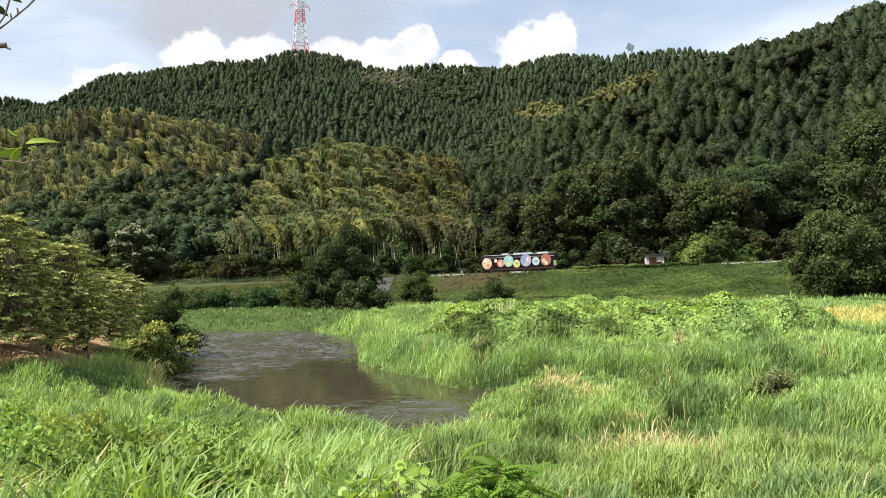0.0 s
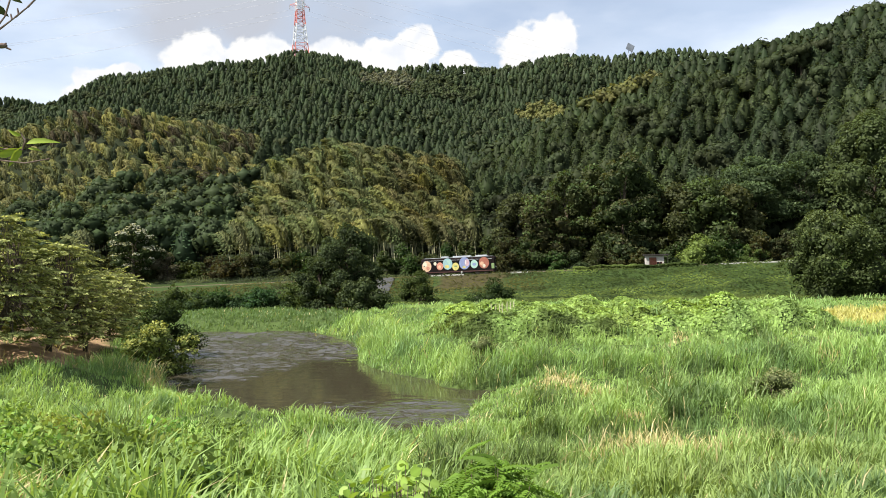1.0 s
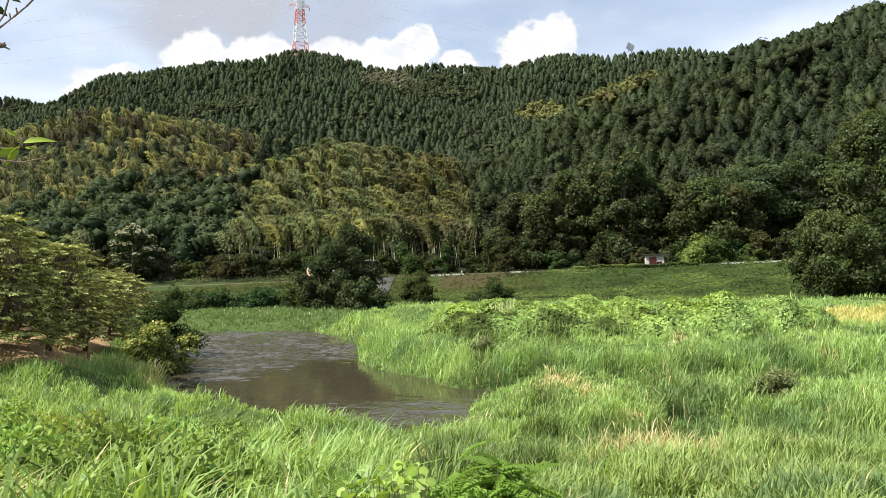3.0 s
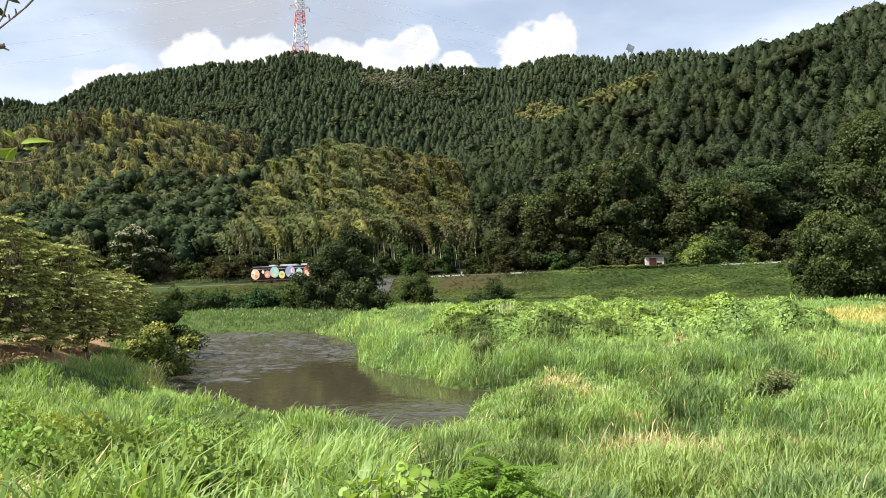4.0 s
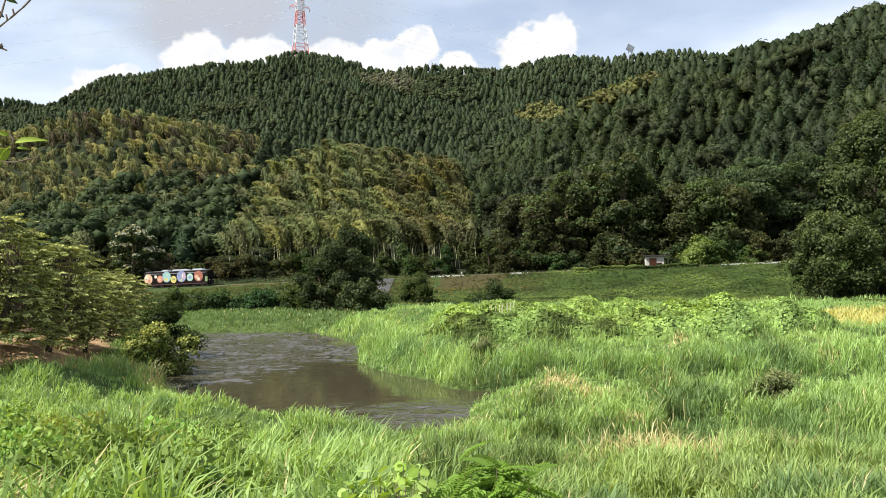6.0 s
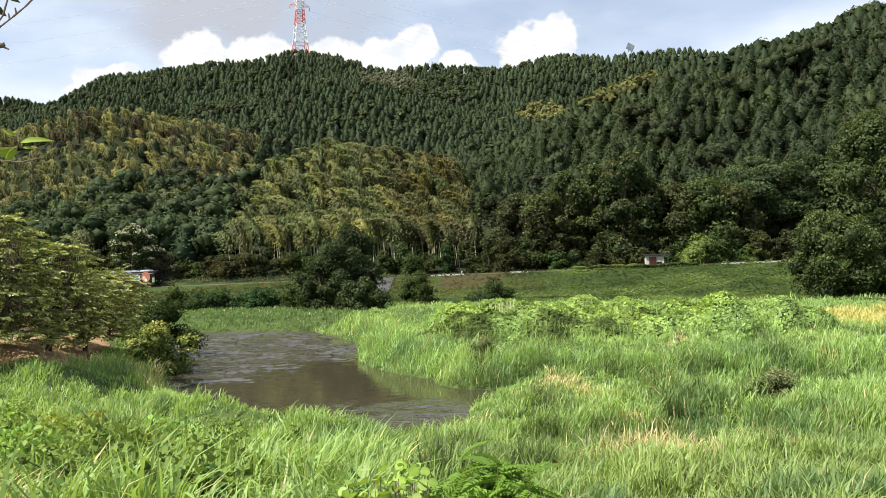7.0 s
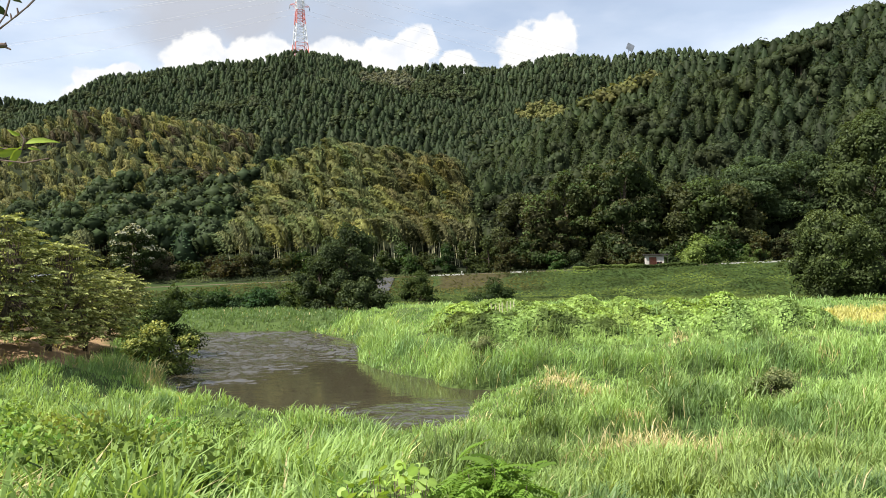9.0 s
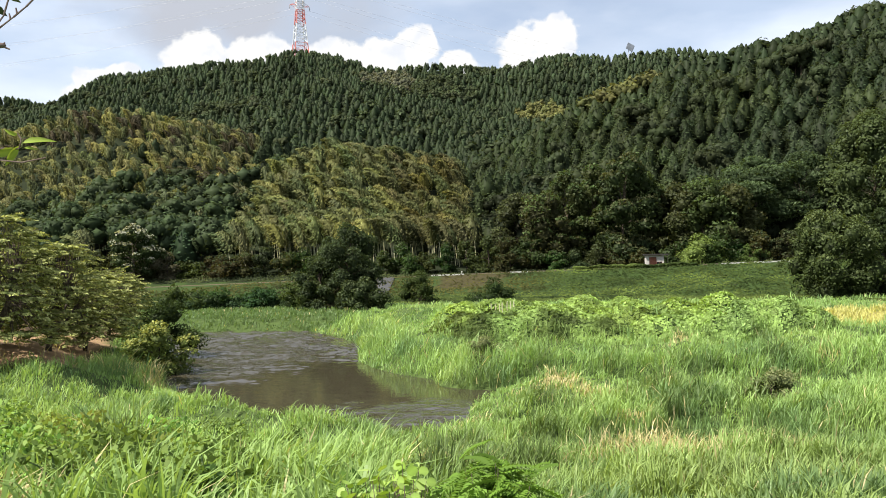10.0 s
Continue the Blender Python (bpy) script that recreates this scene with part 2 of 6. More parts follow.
        if total:
            nt.links.new(total.outputs["Normal"], b.inputs["Normal"])
        total = b
    nt.links.new(total.outputs["Normal"], p.inputs["Normal"])
    return m


M_GROUND, M_WATER = ground_material(), water_material()

# ---- helpers of this scene ----
RNG = np.random.default_rng(7)


def lattice(ix, iy, seed):
    h = (ix * 374761393 + iy * 668265263 + seed * 1442695) & 0xFFFFFFFF
    h = ((h ^ (h >> 13)) * 1274126177) & 0xFFFFFFFF
    return ((h ^ (h >> 16)) & 0xFFFF) / 65535.0


def value_noise(x, y, scale, seed=0, octaves=3):
    """Smooth noise, 0 to 1, over arrays of x and y in metres; scale: metres from bump to bump."""
    total, amp, norm = np.zeros_like(np.asarray(x, float)), 1.0, 0.0
    for o in range(octaves):
        fx, fy = np.asarray(x) / scale + 1000, np.asarray(y) / scale + 1000
        ix, iy = np.floor(fx).astype(np.int64), np.floor(fy).astype(np.int64)
        tx, ty = fx - ix, fy - iy
        tx, ty = tx * tx * (3 - 2 * tx), ty * ty * (3 - 2 * ty)
        a, b = lattice(ix, iy, seed + o), lattice(ix + 1, iy, seed + o)
        c, d = lattice(ix, iy + 1, seed + o), lattice(ix + 1, iy + 1, seed + o)
        total += amp * ((a * (1 - tx) + b * tx) * (1 - ty) + (c * (1 - tx) + d * tx) * ty)
        norm, amp, scale = norm + amp, amp * 0.5, scale * 0.5
    return total / norm


def smooth(e0, e1, v):
    t = np.clip((v - e0) / (e1 - e0), 0, 1)
    return t * t * (3 - 2 * t)


def mesh_of(name, verts, faces, material, tint=None, shade=False):
    """A mesh from arrays: verts (n, 3) and faces, one array (m, k) or a list of such."""
    faces = [np.asarray(q, np.int32) for q in (faces if isinstance(faces, list) else [faces]) if len(q)]
    me = bpy.data.meshes.new(name)
    verts = np.asarray(verts, np.float32)
    me.vertices.add(len(verts))
    me.vertices.foreach_set("co", verts.ravel())
    loops = np.concatenate([q.ravel() for q in faces])
    sizes = np.concatenate([np.full(len(q), q.shape[1], np.int32) for q in faces])
    me.loops.add(len(loops))
    me.loops.foreach_set("vertex_index", loops)
    me.polygons.add(len(sizes))
    me.polygons.foreach_set("loop_start", np.concatenate([[0], np.cumsum(sizes)[:-1]]).astype(np.int32))
    me.update(calc_edges=True)
    me.polygons.foreach_set("use_smooth", np.full(len(sizes), shade))
    if tint is not None:
        tint = np.asarray(tint, np.float32)
        if tint.shape[1] == 3:
            tint = np.concatenate([tint, np.ones((len(tint), 1), np.float32)], 1)
        at = me.attributes.new("tint", "FLOAT_COLOR", "POINT")
        at.data.foreach_set("color", tint.ravel())
    me.materials.append(material)
    return me


def part(name, bm, material, parent, label=""):
    """Links a bmesh as one mesh object under a thing or a part."""
    me = bpy.data.meshes.new(name)
    bm.to_mesh(me)
    bm.free()
    me.materials.append(material)
    ob = new(name, me)
    ob.parent = parent
    return tagged(ob, label)


def part_of(name, me, parent, label=""):
    ob = new(name, me)
    ob.parent = parent
    return tagged(ob, label)


def thing(name, m, label, category, group="", kind=""):
    ob = new(name)
    ob.matrix_world = m
    return tagged(ob, label, category, group, kind)


def box(bm, x0, x1, y0, y1, z0, z1, bevel=0.0):
    got = bmesh.ops.create_cube(bm, size=1.0, matrix=Matrix.Translation(((x0 + x1) / 2, (y0 + y1) / 2, (z0 + z1) / 2)) @ Matrix.Diagonal((x1 - x0, y1 - y0, z1 - z0, 1)))
    if bevel:
        es = {e for v in got["verts"] for e in v.link_edges}
        bmesh.ops.bevel(bm, geom=list(es), offset=bevel, segments=2, affect="EDGES", clamp_overlap=True)
    return bm


def rod(bm, a, b, r0, r1=None, sides=6):
    """A tapered rod from a to b."""
    a, b = Vector(a), Vector(b)
    d = b - a
    m = Matrix.Translation((a + b) / 2) @ d.to_track_quat("Z", "Y").to_matrix().to_4x4()
    bmesh.ops.create_cone(bm, cap_ends=True, segments=sides, radius1=r0, radius2=r0 if r1 is None else r1, depth=d.length, matrix=m)
    return bm


# ---- the lie of the land ----
RIVER = np.array([(40, 45), (12, 46.6), (3.5, 47.1), (1.5, 47.3), (-0.6, 49.0), (-0.9, 51.6), (-3.6, 54.6), (-5.4, 57.6), (-7.2, 62), (-7.6, 67), (-7.9, 71.7), (-9.3, 77), (-12.6, 84), (-16.5, 90.5), (-40, 93), (-95, 94),
                  (-95, 87), (-45, 87.5), (-31, 86.5), (-26, 73), (-20.6, 54.7), (-17, 48), (-12, 41.2), (-5.5, 36.2), (-0.6, 33.6), (0.8, 37.5), (1.5, 43.6), (3.5, 45.7), (12, 45.2), (40, 43.5)], float)


def river_distance(x, y):
    """Metres from the waterline, negative over the water."""
    best, inside = np.full(x.shape, 1e9), np.zeros(x.shape, bool)
    for (x0, y0), (x1, y1) in zip(RIVER, np.roll(RIVER, -1, 0)):
        dx, dy = x1 - x0, y1 - y0
        t = np.clip(((x - x0) * dx + (y - y0) * dy) / (dx * dx + dy * dy), 0, 1)
        best = np.minimum(best, np.hypot(x - x0 - t * dx, y - y0 - t * dy))
        if dy:
            inside ^= ((y0 > y) != (y1 > y)) & (x < dx * (y - y0) / dy + x0)
    return np.where(inside, -best, best)


def track_z(x):
    return 4.95 + 0.027 * np.clip(x, -130, 130)


def beyond_track(x, y):
    """Metres beyond the railway's centre line, negative on the river's side."""
    return (y - 160 + 0.176 * (x - 8)) * 0.985


HILL_U = np.array([-0.95, -0.577, -0.429, -0.281, -0.134, 0.014, 0.161, 0.309, 0.456, 0.58, 0.95])
HILL_Y = np.array([168, 200, 235, 270, 310, 345, 400, 500, 620, 900, 1400])
HILL = np.array([
    (5, 6.2, 7.9, 8.1, 11, 8, 7, 7, 9, 12.5, 15),
    (11, 12, 19, 21, 35.5, 29.5, 19, 19, 24, 31, 36),
    (28, 30, 36, 33, 30, 24, 33, 37, 44, 52, 60),
    (53, 57, 64, 58, 36, 30, 54, 64, 74, 86, 98),
    (55, 55, 56, 52, 42, 42, 66, 82, 95.5, 112.5, 123),
    (58, 58, 58, 57, 60, 58, 58, 85, 108.5, 122, 129),
    (90, 95, 108, 108, 110, 104, 98, 96, 100, 108, 120),
    (137, 142, 158.5, 166, 169, 161, 165, 173, 150, 126, 124)])


# spurs and gullies: centre, half-widths, height
SPURS = [(-107, 612, 30, 60, 8), (-42, 612, 26, 60, -7), (99, 612, 22, 60, 5), (-315, 612, 36, 60, -12), (-270, 612, 18, 60, 5), (45, 612, 22, 60, -3), (-130, 420, 60, 30, 5), (-60, 500, 40, 50, 7), (25, 540, 30, 60, -8), (-160, 540, 40, 50, -6), (90, 560, 35, 50, 5), (150, 320, 40, 30, 1)]


def hill_z(x, y):
    u = x / np.maximum(y, 60)
    foot = track_z(x) - 0.3
    levels = [foot] + [np.interp(u, HILL_U, row) for row in HILL]
    levels += [levels[-1] * 0.62, np.full(x.shape, 40.0)]
    out, k = np.array(levels[0], float), 0
    for k in range(len(HILL_Y) - 1):
        t = np.clip((y - HILL_Y[k]) / (HILL_Y[k + 1] - HILL_Y[k]), 0, 1)
        out = np.where(y >= HILL_Y[k], levels[k] * (1 - t) + levels[k + 1] * t, out)
    for cx, cy, wx, wy, h in SPURS:
        out = out + h * np.exp(-((x - cx) / wx) ** 2 - ((y - cy) / wy) ** 2)
    rough = smooth(190, 300, y)
    return out + rough * (10 * (value_noise(x, y, 90, 5) - 0.5) + 3 * (value_noise(x, y, 25, 9) - 0.5))


def ground_z(x, y):
    x, y = np.asarray(x, float), np.asarray(y, float)
    d = river_distance(x, y)
    plain = 1.2 + 0.5 * (value_noise(x, y, 14, 3) - 0.5) + 2.5 * (value_noise(x, y, 4.2, 4, 2) - 0.45) * smooth(0.5, 3, d) * smooth(100, 85, y) + 0.25 * smooth(80, 130, y)
    left = smooth(2.5, 8, d) * smooth(-2, -9, x + 11 + 0.2 * (y - 45)) * smooth(34, 46, y) * smooth(92, 80, y) * 1.5
    plain = plain + left + 1.5 * np.exp(-((x + 1) / 9) ** 2 - ((y - 80) / 13) ** 2)
    bank = np.interp(y, [-30, 1, 3.5, 8, 14, 25, 33, 42], [6.4, 6.35, 6.0, 4.6, 3.35, 1.25, 0.1, -0.1])
    bank = bank + 0.8 * (value_noise(x, y, 3.0, 6, 2) - 0.55) * smooth(5, 9, y)
    z = np.maximum(plain * smooth(22, 34, y), bank)
    z = np.where(d > 0, np.minimum(z, -0.12 + 0.42 * d), np.maximum(-1.2, -0.12 + 0.3 * d))
    s = beyond_track(x, y)
    z = np.maximum(z, track_z(x) - np.maximum(0, np.abs(s + 1.2) - 3.6) * 0.24)
    return np.where(s > 2, np.maximum(z, hill_z(x, y)), z)


def z_at(x, y):
    return float(ground_z(np.array([x]), np.array([y]))[0])


def ground():
    def steps(a, b, inner, near, grow):
        v, out = inner, [inner]
        step = near
        while v < b:
            step *= grow
            v += step
            out.append(v)
        return out
    xs = list(np.arange(-60, 60, 1.2))
    xs = [-q for q in steps(0, 3500, 60, 1.2, 1.065)][::-1] + xs + steps(0, 3500, 60, 1.2, 1.065)
    ys = list(np.arange(-8, 112, 1.1)) + list(np.arange(112, 200, 1.6)) + steps(0, 4200, 200, 2.0, 1.05)
    ys = [-q for q in steps(0, 3000, 8, 1, 1.25)][::-1] + ys
    xs, ys = np.array(sorted(set(np.round(xs, 3)))), np.array(sorted(set(np.round(ys, 3))))
    gx, gy = np.meshgrid(xs, ys)
    gz = ground_z(gx, gy)
    nx, ny = len(xs), len(ys)
    i = (np.arange(ny - 1)[:, None] * nx + np.arange(nx - 1)[None]).ravel()
    faces = np.stack([i, i + 1, i + nx + 1, i + nx], 1)
    x, y = gx.ravel(), gy.ravel()
    s = beyond_track(x, y)
    tint = np.zeros((len(x), 4))
    tint[:] = (0.075, 0.12, 0.03, 0.85)
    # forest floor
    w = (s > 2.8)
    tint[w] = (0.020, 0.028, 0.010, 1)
    # turf of the railway bank, browner below the middle of it
    w = (s < 2.8) & (s > -30)
    tint[w] = (0.040, 0.070, 0.014, 0.95)
    w = (s < -3) & (s > -14) & (x > -2 + 6 * (value_noise(x, y, 5, 8) - 0.5)) & (x < 11 + 8 * (value_noise(x, y, 5, 9) - 0.5))
    tint[w] = (0.058, 0.046, 0.018, 0.85)
    # bare earth under the cherry trees
    w = (x < -21.5) & (y < 75) & (y > 43) & (river_distance(x, y) > 4.5)
    tint[w] = (0.42, 0.27, 0.15, 0.9)
    # ripe rice
    w = (x > 0.47 * y) & (y > 64) & (y < 85)
    tint[w] = (0.36, 0.32, 0.10, 1)
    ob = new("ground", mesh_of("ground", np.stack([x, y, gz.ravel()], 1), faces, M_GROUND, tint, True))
    tagged(ob, "grassy river plain, railway bank and wooded hills", "ground", kind="structure")


def water():
    xs = np.concatenate([np.linspace(-110, -36, 30), np.arange(-35.5, 5, 0.22), np.linspace(6, 45, 16)])
    ys = np.concatenate([np.linspace(25, 33, 6), np.arange(33.5, 98, 0.22), np.linspace(99, 110, 6)])
    gx, gy = np.meshgrid(xs, ys)
    # waves where the current runs: the upper reach, and a tongue along the near bank
    reach = -0.884 * gx + 0.47 * gy - 39.2
    tongue = 1.6 - 3 * ((0.16 * gx + 0.2) ** 2 + (0.3 * gy - 12.2) ** 2)
    run = smooth(-5.5, 4.0, np.maximum(reach, tongue) + 12 * (value_noise(gx * 0.7, gy, 3.2, 23, 4) - 0.5)) * (0.45 + 0.9 * smooth(0.35, 0.62, value_noise(gx, gy * 1.5, 3.2, 24)))
    gz = (0.008 + 0.25 * run) * (value_noise(gx * 0.8, gy * 1.3, 0.72, 21, 2) - 0.5)
    nx = len(xs)
    i = (np.arange(len(ys) - 1)[:, None] * nx + np.arange(nx - 1)[None]).ravel()
    faces = np.stack([i, i + 1, i + nx + 1, i + nx], 1)
    ob = new("water", mesh_of("water", np.stack([gx.ravel(), gy.ravel(), gz.ravel()], 1), faces, M_WATER, shade=True))
    return tagged(ob, "brown rippled river water reflecting the sky", "river", kind="structure")


ground()
river = water()

# ---- plants ----


def unit(v):
    return v / np.maximum(np.linalg.norm(v, axis=-1, keepdims=True), 1e-9)


def cards(centre, normal, size, aspect=1.0, fold=0.0, rng=RNG, along=None):
    """Leaf clumps: one pointed four-cornered leaf about each centre, facing normal. Returns verts, faces."""
    n = len(centre)
    a = rng.normal(size=(n, 3)) if along is None else along
    normal = unit(normal)
    t = unit(np.cross(normal, a)) if along is None else unit(a)
    b = unit(np.cross(normal, t))
    s = np.broadcast_to(np.asarray(size, float), (n,))[:, None]
    w = s * aspect
    p0, p2 = centre - t * s, centre + t * s
    p1, p3 = centre - b * w + normal * s * fold, centre + b * w + normal * s * fold
    verts = np.stack([p0, p1, p2, p3], 1).reshape(-1, 3)
    faces = np.arange(n * 4).reshape(n, 4)
    return verts, faces


def many(proto_list, pick, place, scale, turn, tint):
    """Joins copies of prototypes (verts, faces, shade) into one set of arrays."""
    vs, fs, ts, base = [], [], [], 0
    for k, (pv, pf, ps) in enumerate(proto_list):
        w = np.nonzero(pick == k)[0]
        if not len(w):
            continue
        c, s = np.cos(turn[w])[:, None], np.sin(turn[w])[:, None]
        sc = scale[w]
        x = pv[None, :, 0] * sc[:, :1]
        y = pv[None, :, 1] * sc[:, :1]
        z = pv[None, :, 2] * sc[:, 1:2]
        v = np.stack([x * c - y * s, x * s + y * c, z], 2) + place[w][:, None, :]
        f = pf[None] + (np.arange(len(w)) * len(pv))[:, None, None] + base
        vs.append(v.reshape(-1, 3)), fs.append(f.reshape(-1, pf.shape[1]))
        ts.append((tint[w][:, None, :] * ps[None, :, None]).reshape(-1, 3))
        base += len(w) * len(pv)
    return np.concatenate(vs), np.concatenate(fs), np.concatenate(ts)


def blob(centre, radius, rng, seg=6, squash=0.85, rough=0.22):
    """A lumpy closed mass of foliage: verts and faces."""
    levels = np.array([-0.85, 0.0, 0.62, 0.975])
    k = len(levels)
    a = np.arange(seg) * 2 * np.pi / seg
    v = np.stack([np.sqrt(1 - levels ** 2)[:, None] * np.cos(a + 0.5 * np.arange(k)[:, None]), np.sqrt(1 - levels ** 2)[:, None] * np.sin(a + 0.5 * np.arange(k)[:, None]),
                  np.repeat(levels[:, None] * squash, seg, 1)], 2).reshape(-1, 3)
    v = v * (1 + rough * (rng.random((len(v), 1)) - 0.5) * 2) * radius + centre
    i = np.arange(seg)
    f = np.concatenate([np.stack([i, (i + 1) % seg, (i + 1) % seg + seg, i + seg], 1) + seg * q for q in range(k - 1)])
    return v, f


def conifer_proto(count, rng, low=0.3, rings=7, seg=8, slim=1.0):
    """A unit cedar: height 1, a rounded cone of clumped boughs with sprays standing off it."""
    hs = low + (0.99 - low) * np.linspace(0, 1, rings) ** 0.8
    girth = 0.215 * slim * np.clip((1.0 - hs) / (1 - low), 0.012, 1) ** 0.58
    girth[0] *= 0.75
    a = np.arange(seg) * 2 * np.pi / seg
    body = []
    for k, (h, q) in enumerate(zip(hs, girth)):
        r = q * (0.74 + 0.3 * rng.random(seg)) * (1.0 if k % 2 else 0.88)
        body.append(np.stack([r * np.cos(a + 0.4 * k), r * np.sin(a + 0.4 * k), h - 0.35 * (r - q) + 0.02 * rng.normal(size=seg)], 1))
    i = np.arange(seg)
    quads = [np.stack([i, (i + 1) % seg, (i + 1) % seg + seg, i + seg], 1) + seg * k for k in range(rings - 1)]
    base = seg * rings
    h = low + (0.99 - low) * rng.random(count) ** 0.85
    r = np.interp(h, hs, girth) * (0.92 + 0.26 * rng.random(count)) + 0.006
    a = rng.random(count) * 2 * np.pi
    c = np.stack([r * np.cos(a), r * np.sin(a), h - 0.01], 1)
    nrm = np.stack([np.cos(a), np.sin(a), 0.7 + 0.5 * rng.random(count)], 1) + 0.22 * rng.normal(size=(count, 3))
    out = np.stack([np.cos(a), np.sin(a), -0.7 + 0.5 * rng.random(count)], 1) + 0.4 * rng.normal(size=(count, 3))
    v, f = cards(c, nrm, (0.021 + 0.018 * rng.random(count)) * (1.25 - 0.4 * h) * (90 / count) ** 0.35, 0.7, -0.2, rng, along=out)
    # body toned darker than the sprays: shade inside the crown
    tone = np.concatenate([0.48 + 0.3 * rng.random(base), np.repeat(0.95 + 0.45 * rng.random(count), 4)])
    return np.concatenate(body + [v]), np.concatenate(quads + [f + base]), tone


def broad_proto(count, rng, lumps=14):
    """A unit broadleaf crown: height 1, radius about 0.42, built of rounded masses of leaves."""
    a = rng.random(lumps) * 2 * np.pi
    hz = 0.40 + 0.45 * rng.random(lumps)
    rr = 0.30 * np.sqrt(rng.random(lumps)) * (1.15 - 0.5 * hz)
    cen = np.stack([rr * np.cos(a), rr * np.sin(a), hz], 1)
    cen[0] = (0, 0, 0.72)
    rad = 0.15 + 0.09 * rng.random(lumps)
    vs, fs, ts, base = [], [], [], 0
    for c, q in zip(cen, rad):
        v, f = blob(c, q * 0.72, rng, 6, 0.9, 0.35)
        # inner masses get a darker tone, standing in for shade among the leaves
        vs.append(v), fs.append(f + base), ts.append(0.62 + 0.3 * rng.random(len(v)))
        base += len(v)
    k = rng.integers(0, lumps, count)
    d = unit(rng.normal(size=(count, 3)) + (0, 0, 0.45))
    c = cen[k] + d * (rad[k] * (0.84 + 0.28 * rng.random(count)))[:, None]
    c[:, 2] = np.maximum(c[:, 2], 0.12)
    v, f = cards(c, d + (0, 0, 0.2) + 0.28 * rng.normal(size=(count, 3)), (0.027 + 0.022 * rng.random(count)) * (150 / count) ** 0.42, 0.75, -0.1, rng)
    shade = np.repeat((0.8 + 0.35 * rng.random(lumps))[k] * (0.85 + 0.3 * rng.random(count)), 4)
    return np.concatenate(vs + [v]), np.concatenate(fs + [f + base]), np.concatenate(ts + [shade])


def bamboo_proto(count, rng):
    """A unit bamboo: height 1, a leaning culm whose plume arches over."""
    t = 0.38 + 0.62 * rng.random(count) ** 0.8
    bend = 0.24 * np.maximum(0, t - 0.35) ** 1.7 / 0.48
    x = bend
    z = t - 0.20 * np.maximum(0, t - 0.55) ** 2 / 0.2
    rad = 0.10 * np.sin(np.clip((t - 0.22) / 0.82, 0, 1) * np.pi) ** 0.7 + 0.015
    a = rng.random(count) * 2 * np.pi
    c = np.stack([x + rad * np.cos(a), rad * np.sin(a), z - 0.03 * rng.random(count)], 1)
    nrm = np.stack([np.cos(a) * 0.6, np.sin(a) * 0.6, np.full(count, 0.8)], 1) + 0.3 * rng.normal(size=(count, 3))
    out = np.stack([np.cos(a) + 0.7, np.sin(a), np.full(count, -0.9)], 1) + 0.2 * rng.normal(size=(count, 3))
    v, f = cards(c, nrm, (0.020 + 0.014 * rng.random(count)) * (230 / count) ** 0.4, 0.36, -0.1, rng, along=out)
    shade = np.repeat(0.75 + 0.5 * rng.random(count), 4)
    # the close inner plume along the arching culm, toned darker for shade inside
    q, seg = np.array([0.42, 0.52, 0.64, 0.78, 0.9, 0.99]), 5
    ang = np.arange(seg) * 2 * np.pi / seg
    wide = (0.050 * np.sin(np.clip((q - 0.22) / 0.82, 0, 1) * np.pi) ** 0.7 + 0.004)[:, None] * (0.75 + 0.5 * rng.random((len(q), seg)))
    px, pz = 0.24 * np.maximum(0, q - 0.35) ** 1.7 / 0.48, q - 0.20 * np.maximum(0, q - 0.55) ** 2 / 0.2
    body = np.stack([px[:, None] + wide * np.cos(ang), wide * np.sin(ang), pz[:, None] + 0.02 * rng.normal(size=(len(q), seg))], 2).reshape(-1, 3)
    i = np.arange(seg)
    quads = np.concatenate([np.stack([i, (i + 1) % seg, (i + 1) % seg + seg, i + seg], 1) + seg * k for k in range(len(q) - 1)])
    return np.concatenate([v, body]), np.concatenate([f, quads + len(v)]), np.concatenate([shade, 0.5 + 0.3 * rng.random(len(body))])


def scatter(y0, y1, u0, u1, spacing, rng):
    """Uneven planting places in a wedge of the valley; spacing(y) in metres."""
    out, y = [], y0
    while y < y1:
        s = spacing(y)
        n = int((u1 - u0) * y / s)
        x = (np.arange(n) + 0.5) / n * (u1 - u0) * y + u0 * y
        out.append(np.stack([x + rng.normal(size=n) * s * 0.4, y + rng.normal(size=n) * s * 0.55], 1))
        y += s
    return np.concatenate(out)


